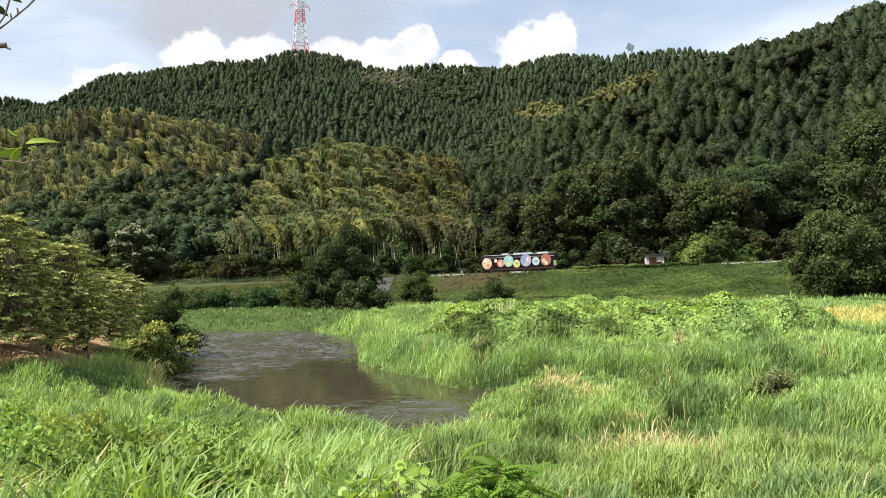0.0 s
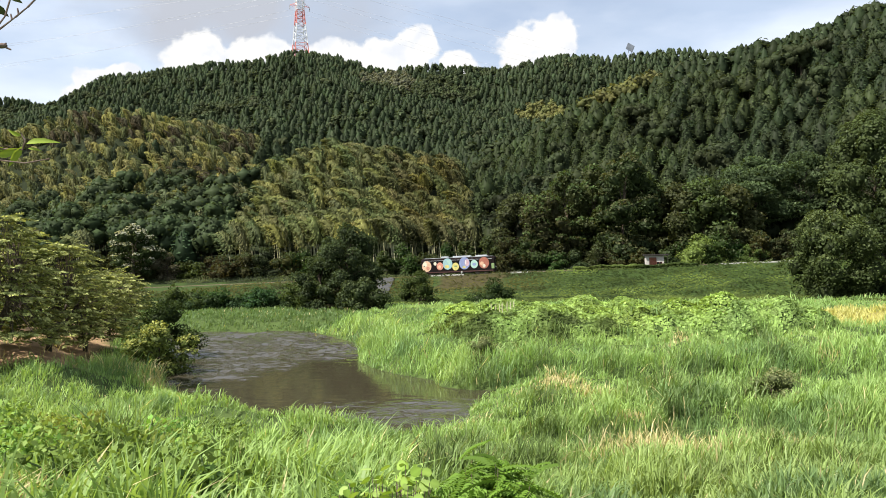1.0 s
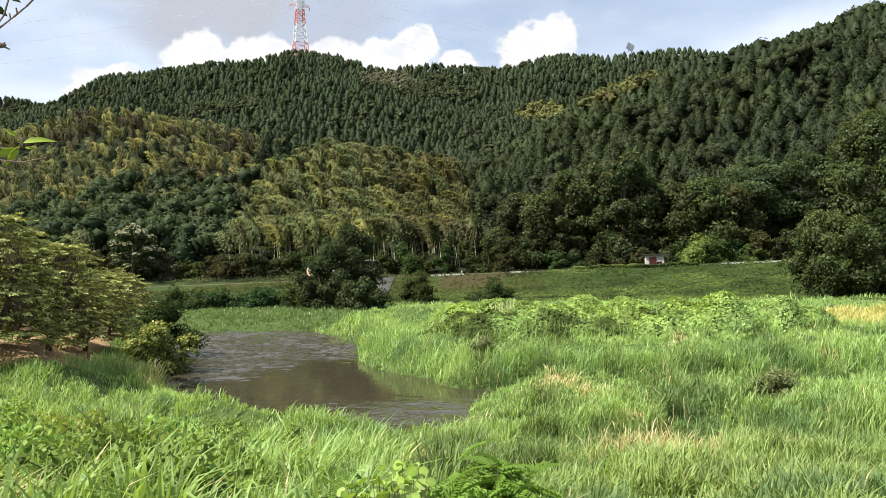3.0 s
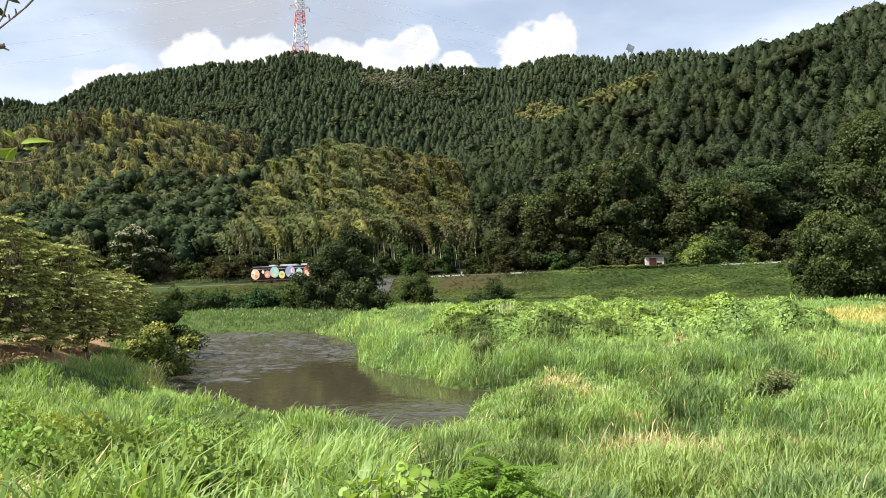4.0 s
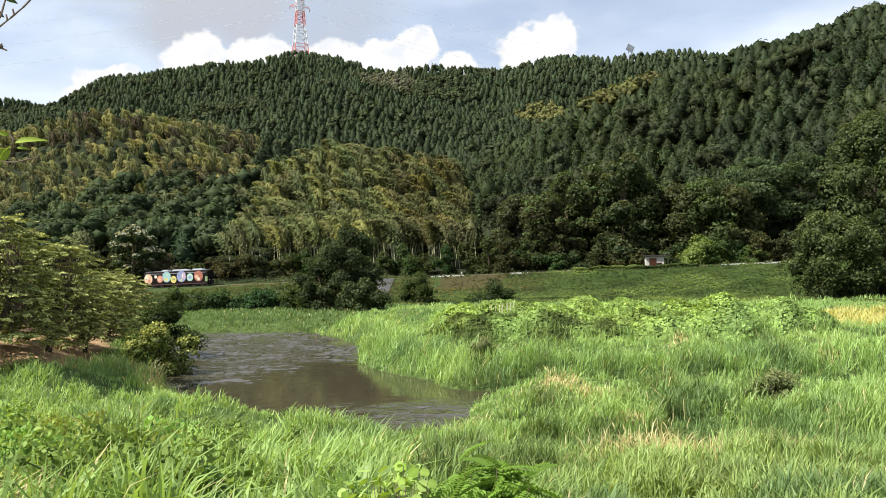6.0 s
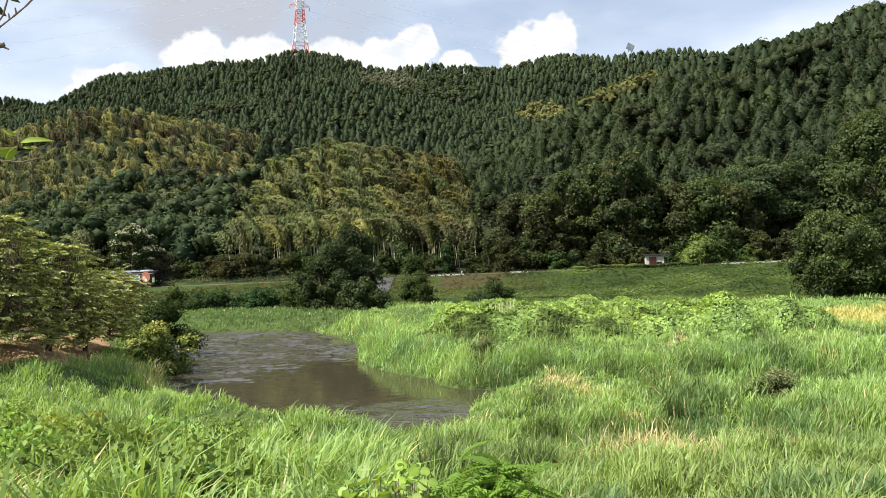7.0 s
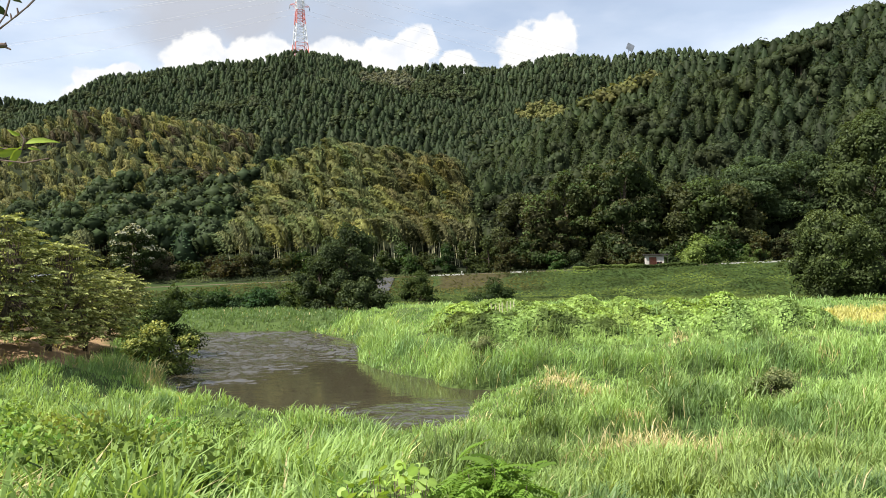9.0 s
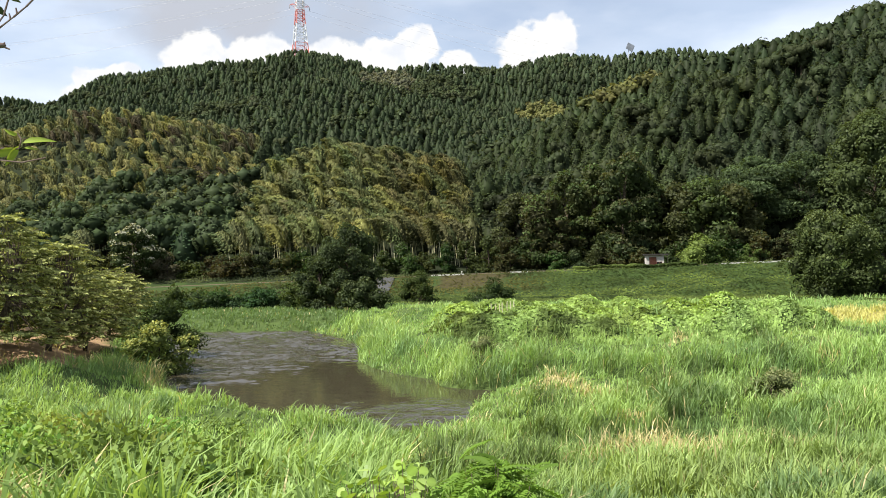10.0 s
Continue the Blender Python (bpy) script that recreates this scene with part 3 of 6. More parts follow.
def forest():
    rng = np.random.default_rng(11)
    p = scatter(183, 655, -0.68, 0.68, lambda y: float(np.interp(y, [183, 320, 400, 655], [5.4, 5.4, 4.8, 4.9])), rng)
    extra = scatter(183, 250, -0.32, 0.06, lambda y: 3.9, rng)
    extra2 = scatter(240, 326, -0.60, -0.23, lambda y: 4.7, rng)
    first = len(p)
    p = np.concatenate([p, extra, extra2])
    x, y = p[:, 0], p[:, 1]
    u = x / y
    z = ground_z(x, y)
    n = len(p)
    added = np.arange(n) >= first
    clump = value_noise(x, y, 45, 31)
    fine = rng.random(n)
    grove = (y < 246) & (u > -0.285 + 0.0014 * (y - 183)) & (u < 0.045 - 0.0003 * (y - 183))
    grove2 = (y > 250) & (y < 326) & (u > -0.60) & (u < -0.235) & (clump > 0.30 - 0.25 * (y > 262))
    bamboo = grove | (grove2 & (fine < 0.93))
    bamboo[first:] &= grove[first:] | grove2[first:]
    mixed = (y < 250) & (u < -0.17) & ~added & ~bamboo
    tongue = (y > 188) & (y < 238) & (u > -0.53 + 0.002 * (y - 188)) & (u < -0.40 + 0.004 * (y - 188))
    bamboo |= mixed & (fine > np.where(tongue, 0.35, 0.93))
    broad = ~bamboo & (((y < 212) & (u > 0.07)) | (clump > 0.72) & (y > 200) | (fine < 0.05) | mixed & (fine < 0.42))
    gold = ~bamboo & ((np.hypot((u - 0.236) / 0.046, (y - 346) / 16) < 1) | (np.hypot((u - 0.132) / 0.04, (y - 500) / 20) < 1))
    pale = ~bamboo & (np.hypot((u + 0.066) / 0.036, (y - 572) / 34) < 0.7 + 0.6 * fine)
    broad |= gold | pale
    red = np.hypot(x - 0.2975 * 226, y - 226) < 4.6
    broad &= ~red
    conifer = ~(bamboo | broad) & ~added & ~(grove2 & (fine < 0.93) & (clump > 0.38))
    broad &= ~added
    gold &= ~added
    cover = beyond_track(x, y) > 12
    base = np.zeros((n, 3))
    base[conifer] = (0.046, 0.064, 0.026)
    base[broad] = (0.056, 0.070, 0.028)
    # shade over the wood's foot, put into the tint of these trees
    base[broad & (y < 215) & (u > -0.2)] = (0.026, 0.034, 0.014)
    base[bamboo] = (0.128, 0.132, 0.058)
    green = rng.random(n)[:, None]
    base[bamboo] = (np.where(green < 0.35, np.array((0.098, 0.116, 0.050)), np.where(green > 0.8, np.array((0.165, 0.164, 0.058)), base)))[bamboo]
    base[gold] = (0.140, 0.142, 0.044)
    base[pale] = (0.095, 0.098, 0.050)
    # shaded gap in the canopy, only darkened into the tint
    dark_gap = np.hypot((u + 0.195) / 0.012, (y - 565) / 22) < 1
    base[dark_gap] *= 0.4
    warm = value_noise(x, y, 30, 77)
    base[bamboo] *= 1.25 * (np.stack([0.7 + 0.5 * warm, 0.8 + 0.4 * warm, 0.9 + 0 * warm], 1))[bamboo]
    brown = (y > 292) & (y < 330) & (u < -0.24) & (clump > 0.4) | (np.hypot((u + 0.30) / 0.05, (y - 268) / 9) < 0.8 + 0.4 * fine)
    base[grove2 & bamboo] *= (1.5, 1.34, 1.2)
    base[mixed & ~bamboo] *= (1.15, 1.3, 1.25)
    base[grove & bamboo] *= (1.12, 1.1, 0.95)
    base[grove & bamboo & (u > -0.06)] *= (0.85, 0.78, 0.8)
    base[conifer & (u < -0.2) & (y > 326) & (y < 400)] *= (1.1, 1.1, 0.9)
    base[brown & ~conifer & (fine < 0.62)] = (0.095, 0.082, 0.04)
    base[conifer & (u > 0.2)] *= 1.12
    fresh = conifer & ((value_noise(x, y, 60, 51) > 0.52) | (u > 0.16) & (u < 0.30) & (y > 215)) & (y < 420)
    base[fresh] *= (1.3, 1.25, 1.1)
    # haze put into the tint: trees lighten with distance
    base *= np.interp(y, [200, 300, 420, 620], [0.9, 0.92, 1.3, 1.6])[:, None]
    base *= (0.75 + 0.5 * rng.random((n, 1))) * (0.95 + 0.1 * rng.random((n, 3)))
    # haze again, in the tint: slightly bluer with distance
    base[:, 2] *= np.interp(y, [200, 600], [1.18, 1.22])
    base[red] = (0.11, 0.035, 0.022)
    height = np.where(conifer, 11.0, np.where(bamboo, 14.5, 12.8)) * (0.88 + 0.24 * rng.random(n))
    width = np.where(conifer, 18.5, np.where(bamboo, 16.0, 14.5)) * (0.8 + 0.4 * rng.random(n))
    height[grove2], width[grove2] = height[grove2] * 0.8, width[grove2] * 0.72
    far = smooth(330, 520, y)
    height, width = height * (1 - 0.32 * far), width * (1 - 0.34 * far)
    place = np.stack([x, y, z - 0.3], 1)
    turn = rng.random(n) * 2 * np.pi
    turn[bamboo] = rng.normal(size=bamboo.sum()) * 0.7 + np.where(u[bamboo] < -0.1, 2.6, 2.9)
    scale = np.stack([width, height], 1)
    near = y < 325
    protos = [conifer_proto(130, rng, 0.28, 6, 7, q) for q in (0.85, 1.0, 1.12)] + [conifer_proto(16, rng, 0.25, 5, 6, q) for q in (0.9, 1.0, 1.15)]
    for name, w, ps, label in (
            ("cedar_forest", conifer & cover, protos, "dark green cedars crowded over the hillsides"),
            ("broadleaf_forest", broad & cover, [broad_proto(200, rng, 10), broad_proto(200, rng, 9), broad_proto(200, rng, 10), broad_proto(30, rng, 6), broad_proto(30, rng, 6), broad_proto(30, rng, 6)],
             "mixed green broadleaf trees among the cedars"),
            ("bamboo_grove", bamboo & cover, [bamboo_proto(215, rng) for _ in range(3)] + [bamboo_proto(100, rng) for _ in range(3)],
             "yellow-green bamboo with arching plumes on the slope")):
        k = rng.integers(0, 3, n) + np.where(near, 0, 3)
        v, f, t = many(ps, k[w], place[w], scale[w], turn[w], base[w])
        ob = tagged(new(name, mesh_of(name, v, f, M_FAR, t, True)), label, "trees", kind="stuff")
        if name == "bamboo_grove":
            w2 = w & (y < 215)
            culms(ob, place[w2], height[w2], turn[w2])
        else:
            trunks(ob, place[w & near], height[w & near])


def tube_set(a, b, r):
    """Five-sided rods from points a to points b, as arrays."""
    n = len(a)
    d = unit(b - a)
    s = unit(np.cross(d, np.array([0.31, 0.95, 0.05])))
    t = np.cross(d, s)
    k = np.arange(5) * 2 * np.pi / 5
    ring = s[:, None] * np.cos(k)[None, :, None] + t[:, None] * np.sin(k)[None, :, None]
    v = np.concatenate([a[:, None] + ring * r[:, None, None], b[:, None] + ring * (r * 0.6)[:, None, None]], 1).reshape(-1, 3)
    i = np.arange(5)
    q = np.stack([i, (i + 1) % 5, (i + 1) % 5 + 5, i + 5], 1)
    return v, (q[None] + (np.arange(n) * 10)[:, None, None]).reshape(-1, 4)


def culms(parent, place, height, turn):
    top = place + np.stack([0 * height, 0 * height, height * 0.62], 1) + 0.06 * height[:, None] * np.stack([np.cos(turn), np.sin(turn), 0 * turn], 1)
    v, f = tube_set(place, top, np.full(len(place), 0.12))
    part_of("culm", mesh_of("culm", v, f, M_CULM), parent, "pale bamboo culms")


def trunks(parent, place, height):
    v, f = tube_set(place, place + np.stack([0 * height, 0 * height, height * 0.7], 1), 0.014 * height)
    part_of("trunk", mesh_of("trunk", v, f, M_BARK), parent, "grey-brown trunks")


forest()
# ---- trees that stand apart ----


def leaves_on(centres, radii, count, size, rng, squash=0.8, aspect=0.6, up=0.35, droop=0.0, stretch=0.0, hub=(0, 0, 0)):
    """Leaves over rounded boughs: verts, faces and the bough of each leaf."""
    k = rng.choice(len(centres), count, p=radii ** 2 / (radii ** 2).sum())
    d = unit(rng.normal(size=(count, 3)) + (0, 0, up))
    off = d * (radii[k] * (0.72 + 0.36 * rng.random(count) ** 0.6))[:, None]
    off[:, 2] *= squash
    if stretch:
        axis = unit(centres - np.array(hub) + (0, 0, 1e-3))[k]
        off = off + axis * (off * axis).sum(1)[:, None] * stretch
    c = centres[k] + off
    nrm = d + (0, 0, 0.35) + 0.3 * rng.normal(size=(count, 3))
    along = np.cross(unit(nrm), rng.normal(size=(count, 3))) + d * 0.8 - np.array((0, 0, droop))
    v, f = cards(c, nrm, size * (0.7 + 0.6 * rng.random(count)), aspect, 0.12, rng, along=unit(along))
    return v, f, k


def tree(name, x, y, height, width, label, tint, leaves=5000, leaf=0.16, boughs=26, low=0.12, seed=1, category="tree", group="", lean=0.0, squash=0.75,
         tips=None, flat=False, droop=0.0, sink=0.25, z=None, stretch=0.5, tight=1.0, core=0.7):
    """A tree or shrub: tapered trunk, limbs that reach into the boughs, and a crown of leaves."""
    rng = np.random.default_rng(seed)
    zb = (z_at(x, y) if z is None else z) - sink
    ob = thing(name, pose(x, y, zb), label, category, group)
    a = rng.random(boughs) * 2 * np.pi
    hz = low + (0.92 - low) * (np.arange(boughs) + 0.5) / boughs
    reach = np.sin(np.clip((hz - low + 0.10) / (1.04 - low), 0, 1) * np.pi) ** 0.6 * 0.5
    rr = reach * (0.35 + 0.6 * np.sqrt(rng.random(boughs)))
    cen = np.stack([rr * np.cos(a) * width + lean * hz, rr * np.sin(a) * width, hz * height], 1)
    cen[-1, :2] *= 0.3
    rad = width * (0.10 + 0.09 * rng.random(boughs)) * (1.3 if boughs < 20 else 1.0) * tight
    v, f, k = leaves_on(cen, rad, leaves, leaf, rng, 0.38 if flat else squash, up=0.6, droop=droop, stretch=stretch, hub=(0, 0, height * 0.35))
    shade = (0.78 + 0.44 * rng.random(boughs))[k]
    t = np.repeat(np.asarray(tint)[None] * shade[:, None], 4, 0)
    # tips paints bough tops: shoots, flowers on some, sunlight on the darker trees
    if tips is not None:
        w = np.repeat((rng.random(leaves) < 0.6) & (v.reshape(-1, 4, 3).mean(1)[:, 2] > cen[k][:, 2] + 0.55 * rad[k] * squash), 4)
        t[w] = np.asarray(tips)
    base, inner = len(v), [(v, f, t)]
    # filler masses inside the boughs, darkened to stand in for inner shade
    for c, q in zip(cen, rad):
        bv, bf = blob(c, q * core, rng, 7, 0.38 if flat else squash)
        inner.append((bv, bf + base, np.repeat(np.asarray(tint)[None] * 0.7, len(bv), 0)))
        base += len(bv)
    v, f, t = (np.concatenate(q) for q in zip(*inner))
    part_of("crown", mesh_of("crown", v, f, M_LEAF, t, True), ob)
    bm = bmesh.new()
    r0 = (0.022 if height < 14 else 0.012) * height + 0.03
    top = Vector((lean * 0.6, 0, height * 0.72))
    mid = Vector((0.05 * height * rng.normal() * 0.4, 0.02 * height, height * 0.3))
    rod(bm, (0, 0, -0.2), mid, r0, r0 * 0.75, 8)
    rod(bm, mid, top, r0 * 0.75, r0 * 0.3, 8)
    for i in range(0, boughs, 2 if boughs > 14 else 1):
        c = Vector(cen[i])
        root = mid.lerp(top, min(1, max(0, c.z / height - 0.2)))
        if c.z < height * 0.35:
            root = Vector((0, 0, 0)).lerp(mid, 0.6)
        elbow = root.lerp(c, 0.5) + Vector((0, 0, 0.05 * height))
        rod(bm, root, elbow, r0 * 0.4, r0 * 0.28, 5)
        rod(bm, elbow, c, r0 * 0.28, r0 * 0.08, 5)
    part("stem" if category == "weed" else "trunk", bm, M_STEM if category == "weed" else M_BARK, ob)
    return ob


def cherry_tree(x, y, height, width, seed, group, sprays):
    """A spreading cherry: forked limbs that carry flat sprays of leaves in tiers."""
    rng = np.random.default_rng(seed)
    ob = thing("cherry_tree", pose(x, y, z_at(x, y) - 0.25), "leafy green cherry tree on the bare earth of the river bank", "tree", group)
    a = rng.random(sprays) * 2 * np.pi
    h = 0.16 + 0.80 * rng.random(sprays) ** 0.9
    reach = width * 0.62 * np.sqrt(np.clip(1 - (np.abs(h - 0.34) / 0.66) ** 2.2, 0.02, 1)) * (0.4 + 0.6 * np.sqrt(rng.random(sprays)))
    out = np.stack([np.cos(a), np.sin(a), 0 * a], 1)
    root = out * (reach * 0.78)[:, None] + np.stack([0 * a, 0 * a, h * height], 1)
    way = unit(out + 0.35 * rng.normal(size=(sprays, 3)) * (1, 1, 0.3) + (0, 0, 0.22))
    length = (0.75 + 0.65 * rng.random(sprays)) * width / 6.6
    per = 40
    q = np.tile(np.linspace(0.0, 1.0, per), sprays)
    k = np.repeat(np.arange(sprays), per)
    across = unit(np.cross(way, (0, 0, 1.0)))[k]
    sg = np.where(np.arange(len(q)) % 2, 1.0, -1.0)
    fan = sg * (0.08 + 0.42 * rng.random(len(q))) * (1.05 - 0.75 * q)
    c = root[k] + way[k] * (q * length[k])[:, None] + across * fan[:, None] - np.array((0, 0, 1.0)) * (0.28 * q ** 2 + 0.25 * fan ** 2 - 0.10 * rng.random(len(q)))[:, None]
    nrm = np.array((0, 0, 0.9)) + 0.45 * rng.normal(size=(len(q), 3)) + 0.65 * out[k]
    along = way[k] * 0.8 + across * sg[:, None] * 0.7 - np.array((0, 0, 0.35)) + 0.3 * rng.normal(size=(len(q), 3))
    v, f = cards(c, nrm, 0.085 + 0.055 * rng.random(len(q)), 0.52, 0.12, rng, along=unit(along))
    young = smooth(0.5, 1.0, q * 0.6 + 0.5 * rng.random(len(q)))[:, None]
    t = (np.array((0.195, 0.225, 0.080)) * (1 - young) + np.array((0.57, 0.59, 0.24)) * young) * (0.6 + 0.8 * rng.random(sprays))[k][:, None]
    part_of("crown", mesh_of("crown", v, f, M_LEAF, np.repeat(t, 4, 0)), ob)
    bm = bmesh.new()
    r0 = 0.03 * height
    fork = Vector((0.15, 0, height * 0.16))
    rod(bm, (0, 0, -0.2), fork, r0, r0 * 0.8, 9)
    limbs = []
    for i in range(7):
        b = i * 0.9 + 0.4 * rng.random()
        end = Vector((math.cos(b) * width * 0.30, math.sin(b) * width * 0.30, height * (0.45 + 0.25 * rng.random())))
        elbow = fork.lerp(end, 0.5) + Vector((0, 0, -0.04 * height))
        rod(bm, fork, elbow, r0 * 0.55, r0 * 0.42, 7)
        rod(bm, elbow, end, r0 * 0.42, r0 * 0.16, 6)
        limbs.append((elbow, end))
    for i in range(0, sprays, 2):
        p, w = Vector(root[i]), Vector(way[i])
        el, en = min(limbs, key=lambda le: (le[1] - p).length)
        rod(bm, el.lerp(en, 0.35 + 0.6 * rng.random()), p, 0.028, 0.016, 4)
        rod(bm, p, p + w * float(length[i]), 0.014, 0.006, 3)
    part("trunk", bm, M_BARK, ob)
    return ob


DARK = (0.036, 0.052, 0.022)


def trees():
    # cherry trees along the river path
    g = "cherry trees along the left bank"
    for i, (x, y, h, w) in enumerate(((-25.5, 42.5, 9.2, 6.8), (-25.3, 49, 7.2, 6.6), (-27.2, 58, 6.2, 6.4), (-29.8, 68, 5.9, 7.0), (-34.5, 78, 5.6, 6.0), (-34, 50, 7.5, 7), (-38, 62, 6.5, 7))):
        cherry_tree(x, y, h, w, 40 + i, g, 430 if y < 60 else 240)
    tree("riverside_bush", -21.3, 57.5, 4.0, 4.4, "bush with pale yellow-green tips hanging over the water", (0.13, 0.17, 0.045), 4200, 0.12, 16, 0.05, 60, "bush", tips=(0.38, 0.40, 0.12), sink=0.5, core=0.5)
    tree("riverside_bush", -24.2, 67, 5.0, 5.0, "dark green bush leaning over the water", (0.035, 0.055, 0.014), 3200, 0.12, 16, 0.05, 61, "bush", sink=0.5)
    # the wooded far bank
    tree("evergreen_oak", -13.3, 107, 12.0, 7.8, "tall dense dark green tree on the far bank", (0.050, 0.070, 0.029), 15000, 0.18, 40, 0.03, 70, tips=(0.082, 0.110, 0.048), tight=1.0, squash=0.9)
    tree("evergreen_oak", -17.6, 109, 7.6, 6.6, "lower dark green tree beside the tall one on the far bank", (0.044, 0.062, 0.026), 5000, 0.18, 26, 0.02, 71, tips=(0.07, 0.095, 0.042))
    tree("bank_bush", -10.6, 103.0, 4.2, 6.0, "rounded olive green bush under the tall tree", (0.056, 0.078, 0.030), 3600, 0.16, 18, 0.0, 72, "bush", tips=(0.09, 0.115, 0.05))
    rng = np.random.default_rng(8)
    for i, x in enumerate(np.arange(-56, -14, 2.9)):
        y = 106 + 0.12 * (-x) + 7 * rng.random()
        dark = rng.random() < 0.7
        tree("bank_shrub", float(x), float(y), (1.0 + 3.4 * rng.random() ** 1.5) if x < -21 else 3.0 + 2.5 * rng.random(), 3.6 + 3.6 * rng.random(), "low dark green shrub crowding the far river bank" if dark else "low fresh green shrub on the far river bank",
             tuple(q * (1.1 + 1.0 * rng.random()) for q in DARK) if dark else (0.07, 0.10, 0.028), 1700, 0.19, 14, 0.0, 80 + i, "shrub", "shrubs on the far bank")
    tree("slope_shrub", -3.6, 121, 4.4, 6.4, "grey-green shrub at the foot of the railway bank", (0.06, 0.085, 0.025), 2600, 0.16, 14, 0.0, 95, "shrub")
    tree("slope_shrub", 7.3, 113, 3.2, 6.0, "dark green shrub at the foot of the railway bank", (0.04, 0.065, 0.02), 2600, 0.15, 12, 0.0, 96, "shrub")
    tree("flowering_tree", -72, 178, 13, 10.5, "dark green tree topped with whitish flower heads", (0.04, 0.06, 0.02), 4200, 0.30, 30, 0.1, 97, tips=(0.46, 0.46, 0.36))
    # right of the railway bank
    tree("camphor_tree", 59.5, 117, 12.8, 11.5, "broad round green tree at the end of the bank", (0.058, 0.080, 0.027), 15000, 0.22, 42, 0.02, 101, tight=1.1, squash=0.85, tips=(0.13, 0.165, 0.062))
    # right-hand crown: shade of the side away from the sun put into its tint
    tree("camphor_tree", 69.5, 121, 13.5, 12, "broad green tree beside the rice field, tinted darker as the shaded side", (0.036, 0.052, 0.018), 9000, 0.20, 64, 0.02, 102, tight=0.85)
    tree("layered_tree", 73, 178, 25, 20, "tall dark tree with layered flat boughs", (0.064, 0.094, 0.040), 10000, 0.32, 17, 0.3, 103, flat=True, core=0.6, tight=1.15, tips=(0.115, 0.165, 0.070))
    tree("layered_tree", 86, 182, 25, 17, "tall dark tree with heavy spreading boughs", (0.050, 0.074, 0.030), 8000, 0.34, 20, 0.25, 104, flat=True, core=0.6, tight=1.1, tips=(0.080, 0.110, 0.050))
    tree("weeping_tree", 97, 172, 33, 20, "tall light green tree with hanging leafy boughs", (0.074, 0.100, 0.036), 11000, 0.36, 40, 0.15, 105, droop=1.0)
    tree("trackside_bush", 54, 160, 5.0, 9.5, "bright green bush beside the railway", (0.175, 0.240, 0.060), 4800, 0.2, 18, 0.0, 106, "bush")
    tree("trackside_bush", 63.5, 159, 3.4, 6, "green bush beside the railway", (0.09, 0.135, 0.036), 2400, 0.18, 12, 0.0, 107, "bush")
    tree("withered_shrub", -65, 180.5, 5.5, 7.0, "brown withered shrub at the edge of the wood", (0.12, 0.11, 0.065), 1800, 0.2, 14, 0.0, 108, "shrub")
    for i, (x, lean) in enumerate(((59, -3.5), (61.5, -2.6), (64, -4.2))):
        bm = bmesh.new()
        rod(bm, (0, 0, 0), (lean, 1.0, 8.5), 0.07, 0.035, 6)
        for k in range(5):
            rod(bm, (lean * (0.4 + 0.11 * k), 0.5, 8.5 * (0.4 + 0.11 * k)), (lean * (0.4 + 0.11 * k) + 0.5 * (-1) ** k, 0.4, 8.5 * (0.4 + 0.11 * k) + 0.5), 0.03, 0.01, 4)
        p = thing("dead_bamboo", pose(x, 164, z_at(x, 164) - 0.2), "dry bamboo culm leaning against the wood's edge", "bamboo", "leaning dead bamboo")
        part("culm", bm, M_BARK, p)
    g = "dark trees along the edge of the wood"
    rng = np.random.default_rng(5)
    for i, x in enumerate(np.arange(18, 65, 5.6)):
        h = 15 + 9 * math.exp(-((x - 38) / 12) ** 2) + 3 * rng.random()
        # tips here stand in for sunlit tops of the dark crowns
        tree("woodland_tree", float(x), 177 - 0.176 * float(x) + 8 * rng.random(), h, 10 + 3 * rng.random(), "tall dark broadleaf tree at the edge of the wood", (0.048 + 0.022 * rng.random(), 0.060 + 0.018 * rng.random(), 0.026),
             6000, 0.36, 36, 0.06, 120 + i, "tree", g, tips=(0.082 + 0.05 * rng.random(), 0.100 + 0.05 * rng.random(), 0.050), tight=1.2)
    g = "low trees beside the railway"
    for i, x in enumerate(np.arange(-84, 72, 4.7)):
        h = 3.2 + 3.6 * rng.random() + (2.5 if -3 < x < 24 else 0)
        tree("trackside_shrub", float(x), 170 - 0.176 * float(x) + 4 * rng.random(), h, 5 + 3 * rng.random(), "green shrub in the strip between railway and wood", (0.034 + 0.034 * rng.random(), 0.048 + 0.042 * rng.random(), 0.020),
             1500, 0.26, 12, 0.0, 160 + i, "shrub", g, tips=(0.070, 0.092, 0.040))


trees()

# ---- kudzu, reeds and grass ----


def mound_z(x, y):
    """Height of the vine-covered thicket over the plain."""
    edge = np.hypot(np.clip(np.abs(x - 15) - 9, 0, None) / 7.5, np.clip(np.abs(y - 66 + 0.05 * (x - 17) - 2.5 * (value_noise(x, x, 5, 94) - 0.5)) - 4.2, 0, None) / 3.2)
    h = np.clip(1 - edge ** 2, 0, 1) ** 0.75
    return h * 0.84 * (1.1 + 2.1 * value_noise(x, y, 7, 91, 1) + 1.9 * value_noise(x, y, 2.0, 92, 2))


